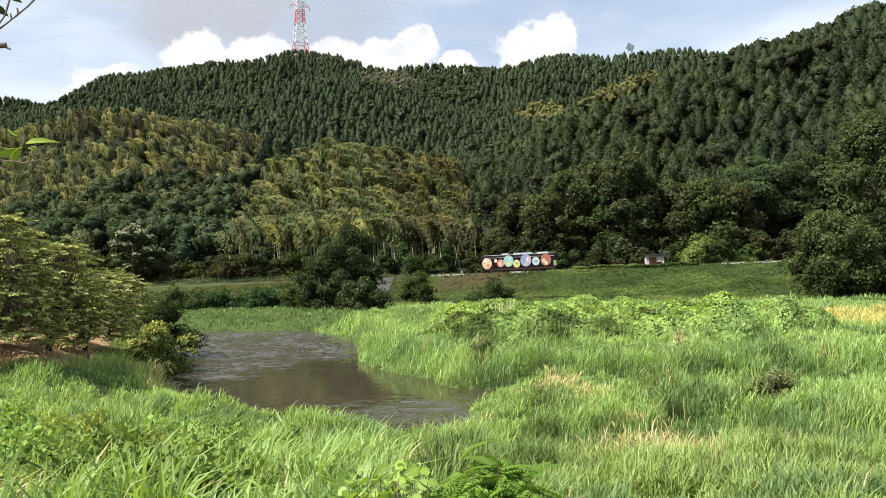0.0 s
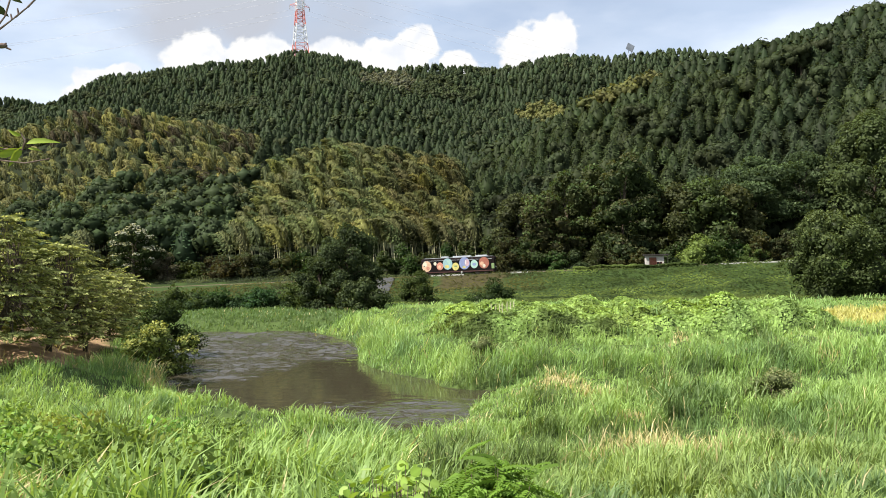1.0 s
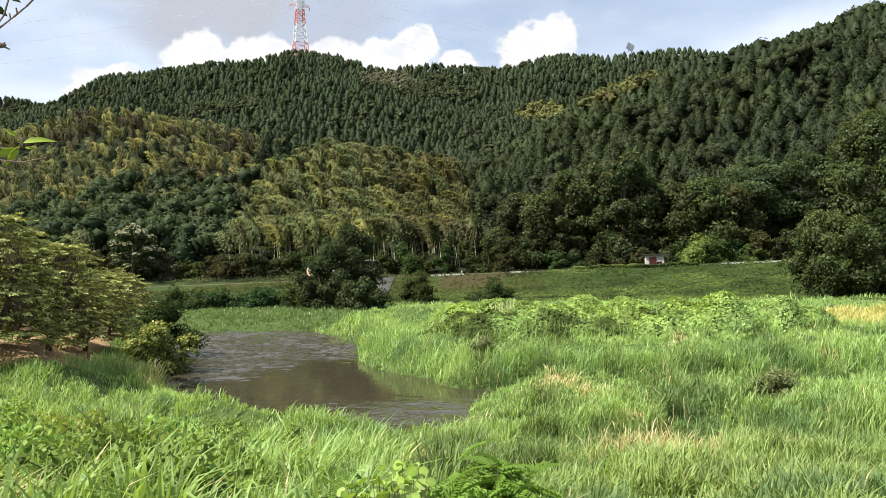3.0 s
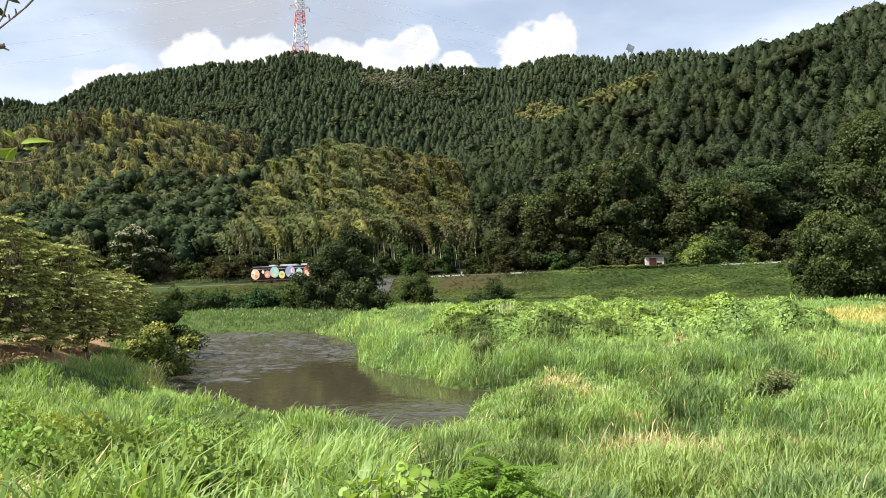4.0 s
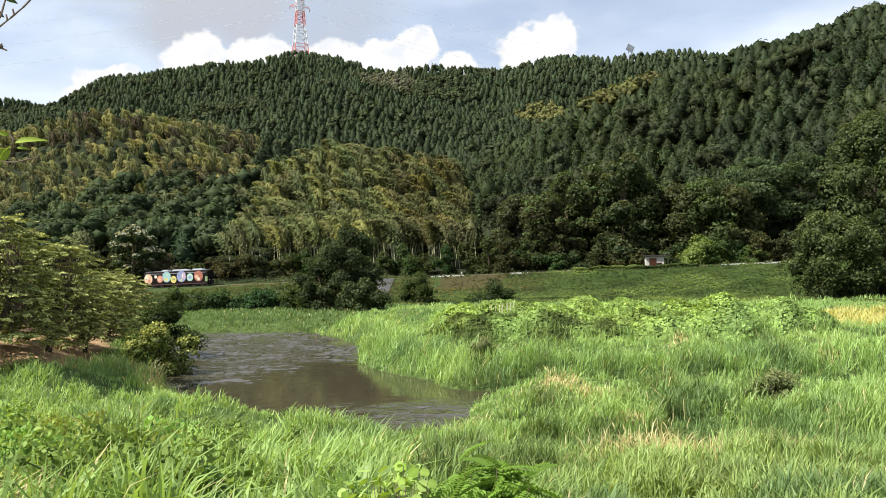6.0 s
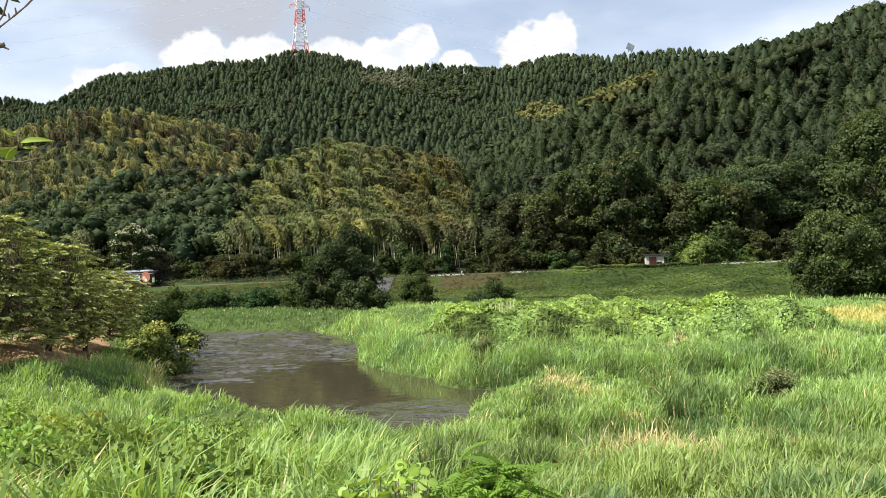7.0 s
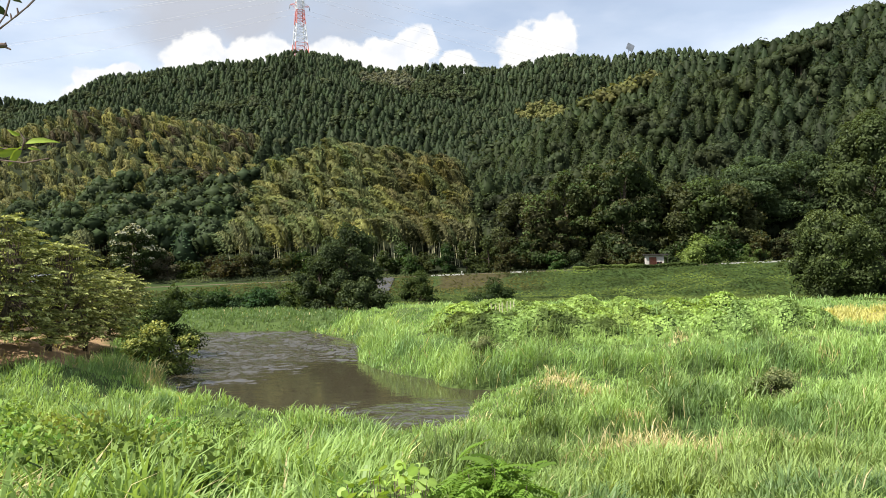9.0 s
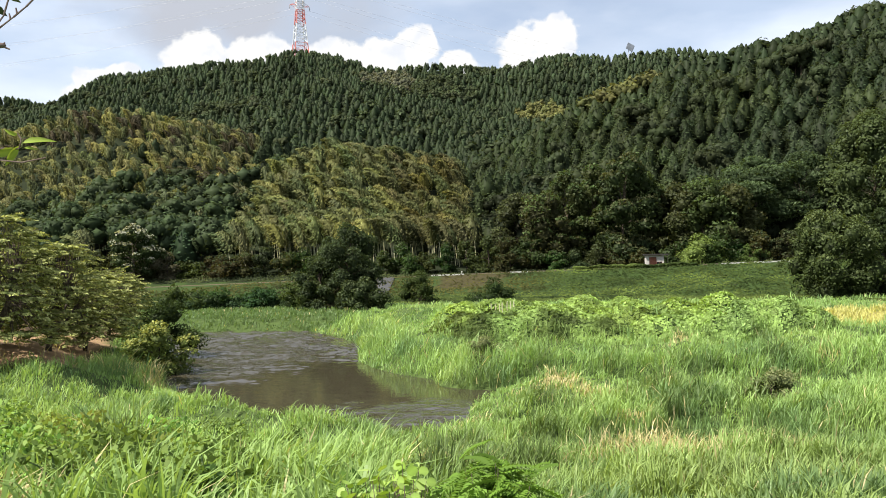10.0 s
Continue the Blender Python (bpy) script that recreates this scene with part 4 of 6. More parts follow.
def kudzu_thicket():
    rng = np.random.default_rng(21)
    xs, ys = np.linspace(-2, 36, 120), np.linspace(56, 76, 70)
    gx, gy = np.meshgrid(xs, ys)
    m = mound_z(gx, gy)
    gz = ground_z(gx, gy) - 0.3 + m * 0.93
    nx = len(xs)
    i = (np.arange(len(ys) - 1)[:, None] * nx + np.arange(nx - 1)[None]).ravel()
    f = np.stack([i, i + 1, i + nx + 1, i + nx], 1)
    f = f[(m.ravel()[f] > 0.02).any(1)]
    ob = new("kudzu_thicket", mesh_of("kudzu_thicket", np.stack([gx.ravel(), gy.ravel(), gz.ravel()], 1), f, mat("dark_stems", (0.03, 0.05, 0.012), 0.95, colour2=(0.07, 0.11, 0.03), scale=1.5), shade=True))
    tagged(ob, "thicket smothered in bright green climbing vines", "vines", kind="stuff")
    n = 185000
    x, y = -2 + 38 * rng.random(n), 56 + 20 * rng.random(n) ** 1.3
    m = mound_z(x, y)
    e = 0.25
    nx_, ny_ = (m - mound_z(x + e, y)) / e, (m - mound_z(x, y + e)) / e
    slope = np.hypot(nx_, ny_)
    keep = (m > 0.1) & (rng.random(n) < 0.42 + 0.25 * slope) & ((value_noise(x, y, 1.1, 95, 2) > 0.33) | (rng.random(n) < 0.35))
    x, y, m, nx_, ny_ = x[keep], y[keep], m[keep], nx_[keep], ny_[keep]
    n = len(x)
    c = np.stack([x, y, ground_z(x, y) - 0.3 + m + 0.16 * rng.random(n) - 0.05], 1)
    nrm = np.stack([nx_, ny_, np.full(n, 0.9)], 1) + 0.5 * rng.normal(size=(n, 3))
    v, f = cards(c, nrm, 0.08 + 0.13 * rng.random(n) ** 1.5, 0.75, 0.2, rng)
    bright = value_noise(x, y, 5, 93)
    # blotches in the tint stand in for darkness in the gaps
    t = np.stack([0.27 + 0.18 * bright, 0.41 + 0.18 * bright, 0.14 + 0 * bright], 1) * (0.7 + 0.5 * rng.random((n, 1))) * (0.5 + 0.9 * value_noise(x, y, 1.1, 96, 2))[:, None]
    # left front: darker shrub leaves, shaded gaps between them put into the tint
    shrubby = smooth(0.40, 0.62, value_noise(x, y, 2.6, 97, 2)) * smooth(20, 12, x) * smooth(67, 64, y)
    t *= (1 - 0.66 * shrubby)[:, None]
    part_of("leaves", mesh_of("leaves", v, f, M_LEAF, np.repeat(t, 4, 0)), ob, "broad bright green vine leaves")
    # pale plumes that stand out of the thicket
    for k in range(7):
        px = 4.0 + 0.33 * k + 0.1 * rng.random()
        bm = bmesh.new()
        z0 = z_at(px, 66.5)
        rod(bm, (0, 0, 0), (0.05, 0, 2.7), 0.02, 0.015, 5)
        for j in range(14):
            a = j * 2.4
            rod(bm, (0.05, 0, 2.2 + j * 0.045), (0.05 + 0.07 * math.cos(a), 0.07 * math.sin(a), 2.5 + j * 0.045), 0.018, 0.006, 4)
        p = thing("plume_grass", pose(px, 66.5, z0 - 0.1), "pale feathery grass plume above the vines", "grass", "plumes above the vines")
        part("plume", bm, mat_plume, p)


mat_plume = mat("plume", (0.5, 0.46, 0.3), 0.9, colour2=(0.62, 0.58, 0.4), scale=8)
kudzu_thicket()


def blades(x, y, height, width, lean, tint, rng, simple=False, wind=(0.5, 0.1)):
    """Grass blades: two bent leaf pieces and a point each."""
    n = len(x)
    z = ground_z(x, y) - 0.05 + 0.8 * mound_z(x, y)
    a = rng.random(n) * 2 * np.pi
    side = np.stack([np.cos(a), np.sin(a), 0 * a], 1) * width[:, None]
    b = a + 1.57 + 0.5 * rng.normal(size=n)
    go = np.stack([np.cos(b) * lean + wind[0] * 0.12, np.sin(b) * lean + wind[1] * 0.12, 0 * b], 1) * height[:, None]
    base = np.stack([x, y, z], 1)
    q = value_noise(x, y, 1.5, 47, 1) * 12.6
    go += np.stack([np.cos(q), np.sin(q), 0 * q], 1) * (0.10 * height)[:, None]
    if simple:
        # most of what shows in a stand of reeds are leaves held out from the upper stems
        leafy = rng.random(n) < 0.65
        base[:, 2] += np.where(leafy, height * (0.15 + 0.45 * rng.random(n)), 0)
        height = np.where(leafy, height * 0.5, height)
        go = np.where(leafy[:, None], go * 0.85 + np.stack([np.cos(b), np.sin(b), 0 * b], 1) * (0.3 * height)[:, None], go)
        side = np.where(leafy[:, None], side * 1.2, side)
    up = np.stack([0 * a, 0 * a, height], 1)
    m1, m2, tip = base + up * 0.45 + go * 0.22, base + up * 0.8 + go * 0.62, base + up * (1 - 0.25 * lean[:, None] ** 2) + go * 1.15
    if simple:
        v = np.stack([base - side, base + side, m2 - side * 0.7, m2 + side * 0.7, tip], 1).reshape(-1, 3)
        k = (np.arange(n) * 5)[:, None]
        return v, [k + np.array([[0, 1, 3, 2]]), k + np.array([[2, 3, 4]])], np.repeat(tint, 5, 0)
    v = np.stack([base - side * 0.8, base + side * 0.8, m1 - side, m1 + side, m2 - side * 0.75, m2 + side * 0.75, tip], 1).reshape(-1, 3)
    k = (np.arange(n) * 7)[:, None]
    quads = np.concatenate([k + np.array([[0, 1, 3, 2]]), k + np.array([[2, 3, 5, 4]])])
    tris = k + np.array([[4, 5, 6]])
    return v, [quads, tris], np.repeat(tint, 7, 0)


DRY = [(5.6, 39.4, 1.5), (8.0, 38.5, 1.0), (6.8, 26.3, 1.6), (6.3, 23.8, 1.5), (7.8, 24.6, 1.2), (-6.2, 10.6, 0.7), (-19.5, 49.5, 1.3), (-17.2, 46.0, 0.9), (10.5, 37, 0.8), (18.5, 29, 1.0)]
WEED = [(-9.5, 22.5, 1.3), (-7.5, 17, 0.9), (-5.6, 13.5, 0.8), (13.0, 33.5, 1.3), (20.0, 45, 1.2), (2.5, 52.5, 1.2), (-12, 30, 1.1)]
SPOT = np.random.default_rng(55)
for _ in range(58):
    fy = 14 + 46 * SPOT.random()
    WEED.append((fy * (-0.1 + 0.66 * SPOT.random()), fy, 0.5 + 0.9 * SPOT.random()))
for _ in range(12):
    fy = 16 + 44 * SPOT.random()
    DRY.append((fy * (-0.05 + 0.6 * SPOT.random()), fy, 0.4 + 0.5 * SPOT.random()))


def spots(x, y, places):
    out = np.zeros_like(x)
    for cx, cy, r in places:
        out = np.maximum(out, np.exp(-(((x - cx) ** 2 + (y - cy) ** 2) / (r * r))))
    return out


def grass_field(name, y0, y1, amount, label, rng):
    # tufts of several blades, evenly thinning with distance
    per = 6
    n = amount // per
    e = 0.47
    y = (y0 ** e + (y1 ** e - y0 ** e) * rng.random(n)) ** (1 / e)
    x = (rng.random(n) * 1.3 - 0.65) * (y + 1.5)
    own = np.repeat(rng.random(n), per)
    x, y = np.repeat(x, per), np.repeat(y, per)
    n = len(x)
    x, y = x + rng.normal(size=n) * (0.03 + 0.002 * y), y + rng.normal(size=n) * (0.03 + 0.002 * y)
    d = river_distance(x, y)
    s = beyond_track(x, y)
    z = ground_z(x, y)
    bare = (x < -21.5) & (y < 76) & (y > 43) & (d > 4)
    rice = (x > 0.47 * y) & (y > 64) & (y < 85)
    thin = value_noise(x, y, 2.2, 41)
    keep = (d > 0.1) & (s < -5.5) & ~(bare & (rng.random(n) < 0.97)) & ((mound_z(x, y) < 1.2) | ((x > 14) & (rng.random(n) < 0.12))) & ((thin > 0.2) | (rng.random(n) < 0.4))
    keep &= np.hypot(x / 1.7, (y - 7.0) / 1.5) > 1
    keep &= ~((s > -14) & (x > -2) & (x < 13) & (rng.random(n) < 0.6))
    x, y, d, s, z, bare, rice, thin, own = (q[keep] for q in (x, y, d, s, z, bare, rice, thin, own))
    n = len(x)
    big = value_noise(x, y, 7, 43)
    small = value_noise(x, y, 1.6, 44)
    reed = np.exp(-((d - 2.0) / 2.0) ** 2) * (0.4 + 0.6 * smooth(0, 1.6, d)) * (y > 45)
    h = (0.38 + 0.30 * big + 0.72 * smooth(0.34, 0.66, value_noise(x, y, 1.9, 48, 2))) * np.interp(y, [8, 25, 40, 90], [0.80, 0.76, 0.60, 0.58]) + 0.95 * reed * (x > -19 + 0.0 * y)
    h *= np.where((x < -2) & (y < 30), 1.18, 1.0)
    h *= np.where(x > -1, np.interp(y, [8, 14, 24], [0.66, 0.74, 1.0]), 1.0)
    h = np.where((x < -8) & (y > 86), 0.42 + 0.25 * small, h)
    h = np.where(s > -20, 0.45 + 0.5 * small, h)
    h = np.where(rice, 0.8, h)
    h = np.where((y < 46) & (y > 26), h * np.interp(d, [0, 2.5, 8], [0.62, 0.72, 1.0]), h)
    dry, weed = spots(x, y, DRY), spots(x, y, WEED)
    h *= (1 + 0.45 * weed) * (1 - 0.2 * dry)
    tussock = spots(x, y, [(-20.2, 48.5, 1.5), (-18.6, 50.5, 1.0)])
    h += 0.9 * tussock
    h *= (0.78 + 0.44 * rng.random(n)) * (0.75 + 0.5 * own)
    c0, c1, c2 = np.array((0.197, 0.280, 0.084)), np.array((0.250, 0.326, 0.102)), np.array((0.112, 0.176, 0.062))
    m1 = smooth(0.42, 0.72, value_noise(x, y, 9, 45))[:, None]
    m2 = smooth(0.52, 0.75, value_noise(x, y, 3.2, 46))[:, None]
    t = c0 * (1 - m1) + c1 * m1
    t = t * (1 - m2) + c2 * m2
    t[:, 0] *= np.interp(y, [30, 50], [0.98, 0.90])
    t[:, 1] *= np.interp(y, [30, 50], [1.0, 0.96])
    # bank turf; its left stretch is browner and darkened for the shadow there
    t = np.where((s > -22)[:, None], np.array((0.060, 0.100, 0.025)) * (0.7 + 0.7 * small[:, None]) * (1 - smooth(24, 14, x)[:, None] * np.array((0.15, 0.4, 0.3))), t)
    t = np.where(((x < -9) & (y > 89))[:, None], np.array((0.088, 0.138, 0.048)), t)
    t = t * (1 - 0.9 * weed[:, None]) + np.array((0.066, 0.096, 0.030)) * 0.9 * weed[:, None]
    straw = (rng.random(n) < 0.015) | (rng.random(n) < 1.1 * dry) | bare
    t[straw] = np.array((0.42, 0.36, 0.19)) * (0.7 + 0.5 * rng.random((straw.sum(), 1)))
    t[rice] = np.array((0.34, 0.33, 0.12)) * (0.8 + 0.4 * rng.random((rice.sum(), 1)))
    w = np.maximum(0.007 + 0.010 * rng.random(n), np.interp(y, [20, 50, 100], [0.0004, 0.00029, 0.0003]) * y * (0.7 + 0.6 * rng.random(n)))
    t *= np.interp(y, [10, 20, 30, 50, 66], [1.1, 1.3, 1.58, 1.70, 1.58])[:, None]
    t *= (0.82 + 0.36 * own)[:, None]
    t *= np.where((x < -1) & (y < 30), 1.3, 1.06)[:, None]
    w *= np.where((x < -1) & (y < 24), 1.9, np.where(y < 30, 1.45, 1.35))
    lean = np.clip(0.32 + 0.22 * rng.normal(size=n), 0.01, 0.9)
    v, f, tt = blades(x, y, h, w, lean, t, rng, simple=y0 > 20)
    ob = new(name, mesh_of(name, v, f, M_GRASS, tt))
    return tagged(ob, label, "grass", kind="stuff")


swaying = [grass_field("near_grass", 7.6, 30, 32000, "tall light green reeds and grass on the near bank", np.random.default_rng(31 + 100 * k)) for k in range(3)]
grass_field("reed_bed", 30, 112, 225000, "light green reeds over the flood plain", np.random.default_rng(32))


def bank_turf():
    """Clumped weeds and turf on the long slope below the railway."""
    rng = np.random.default_rng(33)
    n = 70000
    y = 106 + 58 * rng.random(n)
    x = (rng.random(n) * 1.3 - 0.65) * y
    s = beyond_track(x, y)
    lip = np.arange(n) < 9000
    x[lip] = 26 + 23 * rng.random(9000)
    y[lip] = 160 - 0.176 * (x[lip] - 8) - (3.2 + 1.8 * rng.random(9000))
    s = beyond_track(x, y)
    lump = value_noise(x, y, 2.4, 61)
    bare = (s > -14) & (x > -2) & (x < 12)
    keep = ((s < -3.9) | lip & (np.abs(x - 41) > 3)) & (s > -44) & (lump + 0.35 * rng.random(n) > 0.34) & ~(bare & (rng.random(n) < 0.6))
    x, y, s, lump, lip = x[keep], y[keep], s[keep], lump[keep], lip[keep]
    n = len(x)
    c = np.stack([x, y, ground_z(x, y) + 0.05 + 0.55 * np.maximum(0, lump - 0.4) + (0.12 + lip * (0.2 + 0.3 * lump)) * rng.random(n)], 1)
    v, f = cards(c, np.array((0, -0.5, 1.0)) + 0.28 * rng.normal(size=(n, 3)), 0.18 + 0.17 * rng.random(n), 0.6, 0.1, rng)
    k = smooth(0.3, 0.7, value_noise(x, y * 1.6, 9, 62))[:, None]
    t = (np.array((0.044, 0.068, 0.018)) * (1 - k) + np.array((0.102, 0.138, 0.032)) * k) * (0.75 + 0.5 * rng.random((n, 1))) * (0.55 + 0.95 * value_noise(x, y * 1.4, 3.6, 64, 2))[:, None]
    # left stretch browner, with the shadow lying on it put into the tint
    t *= 1 - smooth(24, 14, x)[:, None] * smooth(-22, -16, s)[:, None] * np.array((0.2, 0.42, 0.3))
    tagged(new("bank_turf", mesh_of("bank_turf", v, f, M_LEAF, np.repeat(t, 4, 0))), "rough green weeds and turf on the railway bank", "grass", kind="stuff")


bank_turf()


def trackside_brush():
    """Knee-high brush between the rails and the wood."""
    rng = np.random.default_rng(35)
    n = 16000
    x = -100 + 190 * rng.random(n)
    s = 2.6 + 10 * rng.random(n)
    y = 160 - 0.176 * (x - 8) + s / 0.985
    lump = value_noise(x, y, 2.0, 66, 2)
    c = np.stack([x, y, ground_z(x, y) + 1.5 * np.maximum(0, lump - 0.3) * rng.random(n)], 1)
    v, f = cards(c, np.array((-0.2, -0.6, 0.8)) + 0.5 * rng.normal(size=(n, 3)), 0.16 + 0.14 * rng.random(n), 0.6, 0.1, rng)
    k = smooth(0.3, 0.7, value_noise(x, y, 7, 67))[:, None]
    t = (np.array((0.040, 0.055, 0.022)) * (1 - k) + np.array((0.085, 0.105, 0.035)) * k) * (0.7 + 0.6 * rng.random((n, 1)))
    tagged(new("trackside_brush", mesh_of("trackside_brush", v, f, M_LEAF, np.repeat(t, 4, 0))), "low dark brush between the railway and the wood", "brush", kind="stuff")


trackside_brush()

# ---- railway ----
TRACK_DIR = Vector((-0.9846, 0.1733, -0.0266)).normalized()
FRONT = Vector((8.2, 160.0, 0))
SPEED = 12.7
TRAIN_LENGTH = 15.5


def track_point(s):
    """A place on the rail head s metres ahead of where the train's front stands first."""
    p = FRONT + Vector((-0.9846, 0.1733, 0)) * s
    return Vector((p.x, p.y, float(track_z(p.x)) + 0.12))


def track_turn():
    return Matrix(((-0.9846, -0.1733, 0), (0.1733, -0.9846, 0), (0, 0, 1))).to_4x4() @ Matrix.Rotation(math.atan(0.0266), 4, "Y")


def railway():
    ob = thing("railway_track", Matrix.Identity(4), "single railway track on brown ballast with concrete edging", "railway", kind="structure")
    a, b = track_point(-75), track_point(110)
    turn = track_turn()

    def strip(name, y0, y1, z0, z1, material, s0=-75, s1=110, label=""):
        bm = bmesh.new()
        box(bm, s0, s1, y0, y1, z0, z1)
        o = part(name, bm, material, ob, label)
        o.matrix_world = Matrix.Translation(track_point(0)) @ turn
        return o
    bm = bmesh.new()
    ring = []
    for s in np.linspace(-75, 110, 60):
        row = [bm.verts.new((s, yy, zz + 0.04 * math.sin(s * 3 + yy * 7))) for yy, zz in ((2.9, -0.55), (1.7, -0.14), (-1.7, -0.14), (-2.9, -0.55))]
        if ring:
            for i in range(3):
                bm.faces.new((ring[i], row[i], row[i + 1], ring[i + 1]))
        ring = row
    part("ballast", bm, M_BALLAST, ob).matrix_world = Matrix.Translation(track_point(0)) @ turn
    strip("rail", 0.50, 0.57, -0.12, 0.0, M_RAIL)
    strip("rail", -0.57, -0.50, -0.12, 0.0, M_RAIL)
    for s0, s1 in ((-9.8, -6), (3.5, 10.2), (-51.5, -46.6), (-60, -53)):
        strip("concrete_edging", 3.2, 3.7, -0.9, 0.12, M_CONCRETE, s0, s1, "pale concrete edging")
    for s, h in ((4, 0.7),):
        bm = bmesh.new()
        rod(bm, (s, 2.8, -0.5), (s, 2.8, h), 0.06, 0.05, 8)
        box(bm, s - 0.16, s + 0.16, 2.76, 2.84, h - 0.3, h, 0.01)
        part("marker_post", bm, M_CONCRETE, ob, "white trackside marker").matrix_world = Matrix.Translation(track_point(0)) @ turn


railway()


def access_ramp():
    """Grey paved ramp that climbs the bank to the track."""
    bm = bmesh.new()
    x0, y0 = -12.5, 146.0
    rows = []
    for k in range(7):
        y = y0 + 2.4 * k
        rows.append([bm.verts.new((x0 + dx + 0.12 * k, y, z_at(x0 + dx, y) + dz)) for dx, dz in ((-1.9, 0.02), (-1.8, 0.22), (1.8, 0.22), (1.9, 0.02))])
    for a, b in zip(rows, rows[1:]):
        for i in range(3):
            bm.faces.new((a[i], a[i + 1], b[i + 1], b[i]))
    me = bpy.data.meshes.new("access_ramp")
    bm.to_mesh(me)
    bm.free()
    me.materials.append(mat("grey_paving", (0.045, 0.045, 0.047), 0.9, colour2=(0.07, 0.07, 0.068), scale=1.1, bump=0.3, bump_scale=10))
    tagged(new("access_ramp", me), "grey paved ramp up the railway bank", "ramp", kind="structure")


access_ramp()

M_BLACK = mat("black_train_paint", (0.006, 0.004, 0.004), 0.9, colour2=(0.012, 0.007, 0.007), scale=1.5)
M_MAROON = mat("maroon_skirt", (0.07, 0.018, 0.014), 0.6, colour2=(0.04, 0.015, 0.012), scale=2)
M_GLASS = mat("dark_window_glass", (0.006, 0.007, 0.008), 0.3)
M_GLASS.node_tree.nodes["Principled BSDF"].inputs["Specular IOR Level"].default_value = 0.12
M_ROOF = mat("grey_train_roof", (0.46, 0.48, 0.5), 0.6, colour2=(0.36, 0.38, 0.4), scale=1.2)
M_UNDER = mat("dirty_underframe", (0.03, 0.026, 0.022), 0.85, colour2=(0.06, 0.05, 0.04), scale=4)
M_WHEEL = mat("wheel_steel", (0.12, 0.11, 0.1), 0.45, 0.8, colour2=(0.2, 0.18, 0.16), scale=6)


def paint(name, c):
    return mat(name, c, 0.4, colour2=tuple(q * 0.82 for q in c), scale=2.5)


P = {k: paint(k + "_paint", tuple(q * 0.85 for q in c)) for k, c in dict(peach=(0.80, 0.52, 0.34), cream=(0.80, 0.74, 0.58), salmon=(0.66, 0.29, 0.20), teal=(0.36, 0.56, 0.58), yellow=(0.72, 0.62, 0.20),
     blue=(0.28, 0.33, 0.55), pink=(0.62, 0.42, 0.46), aqua=(0.45, 0.64, 0.55), rust=(0.42, 0.15, 0.10), white=(0.85, 0.85, 0.83), green=(0.26, 0.36, 0.16), lime=(0.55, 0.62, 0.25)).items()}


def disc(parent, name, s, z, r, material, y, segs=28, squash=1.14, label="", depth=0.012):
    bm = bmesh.new()
    m = Matrix.Translation((-s, y, z)) @ Matrix.Rotation(radians(90), 4, "X") @ Matrix.Diagonal((1, squash, 1, 1))
    bmesh.ops.create_cone(bm, cap_ends=True, segments=segs, radius1=r, radius2=r, depth=depth, matrix=m)
    return part(name, bm, material, parent, label)


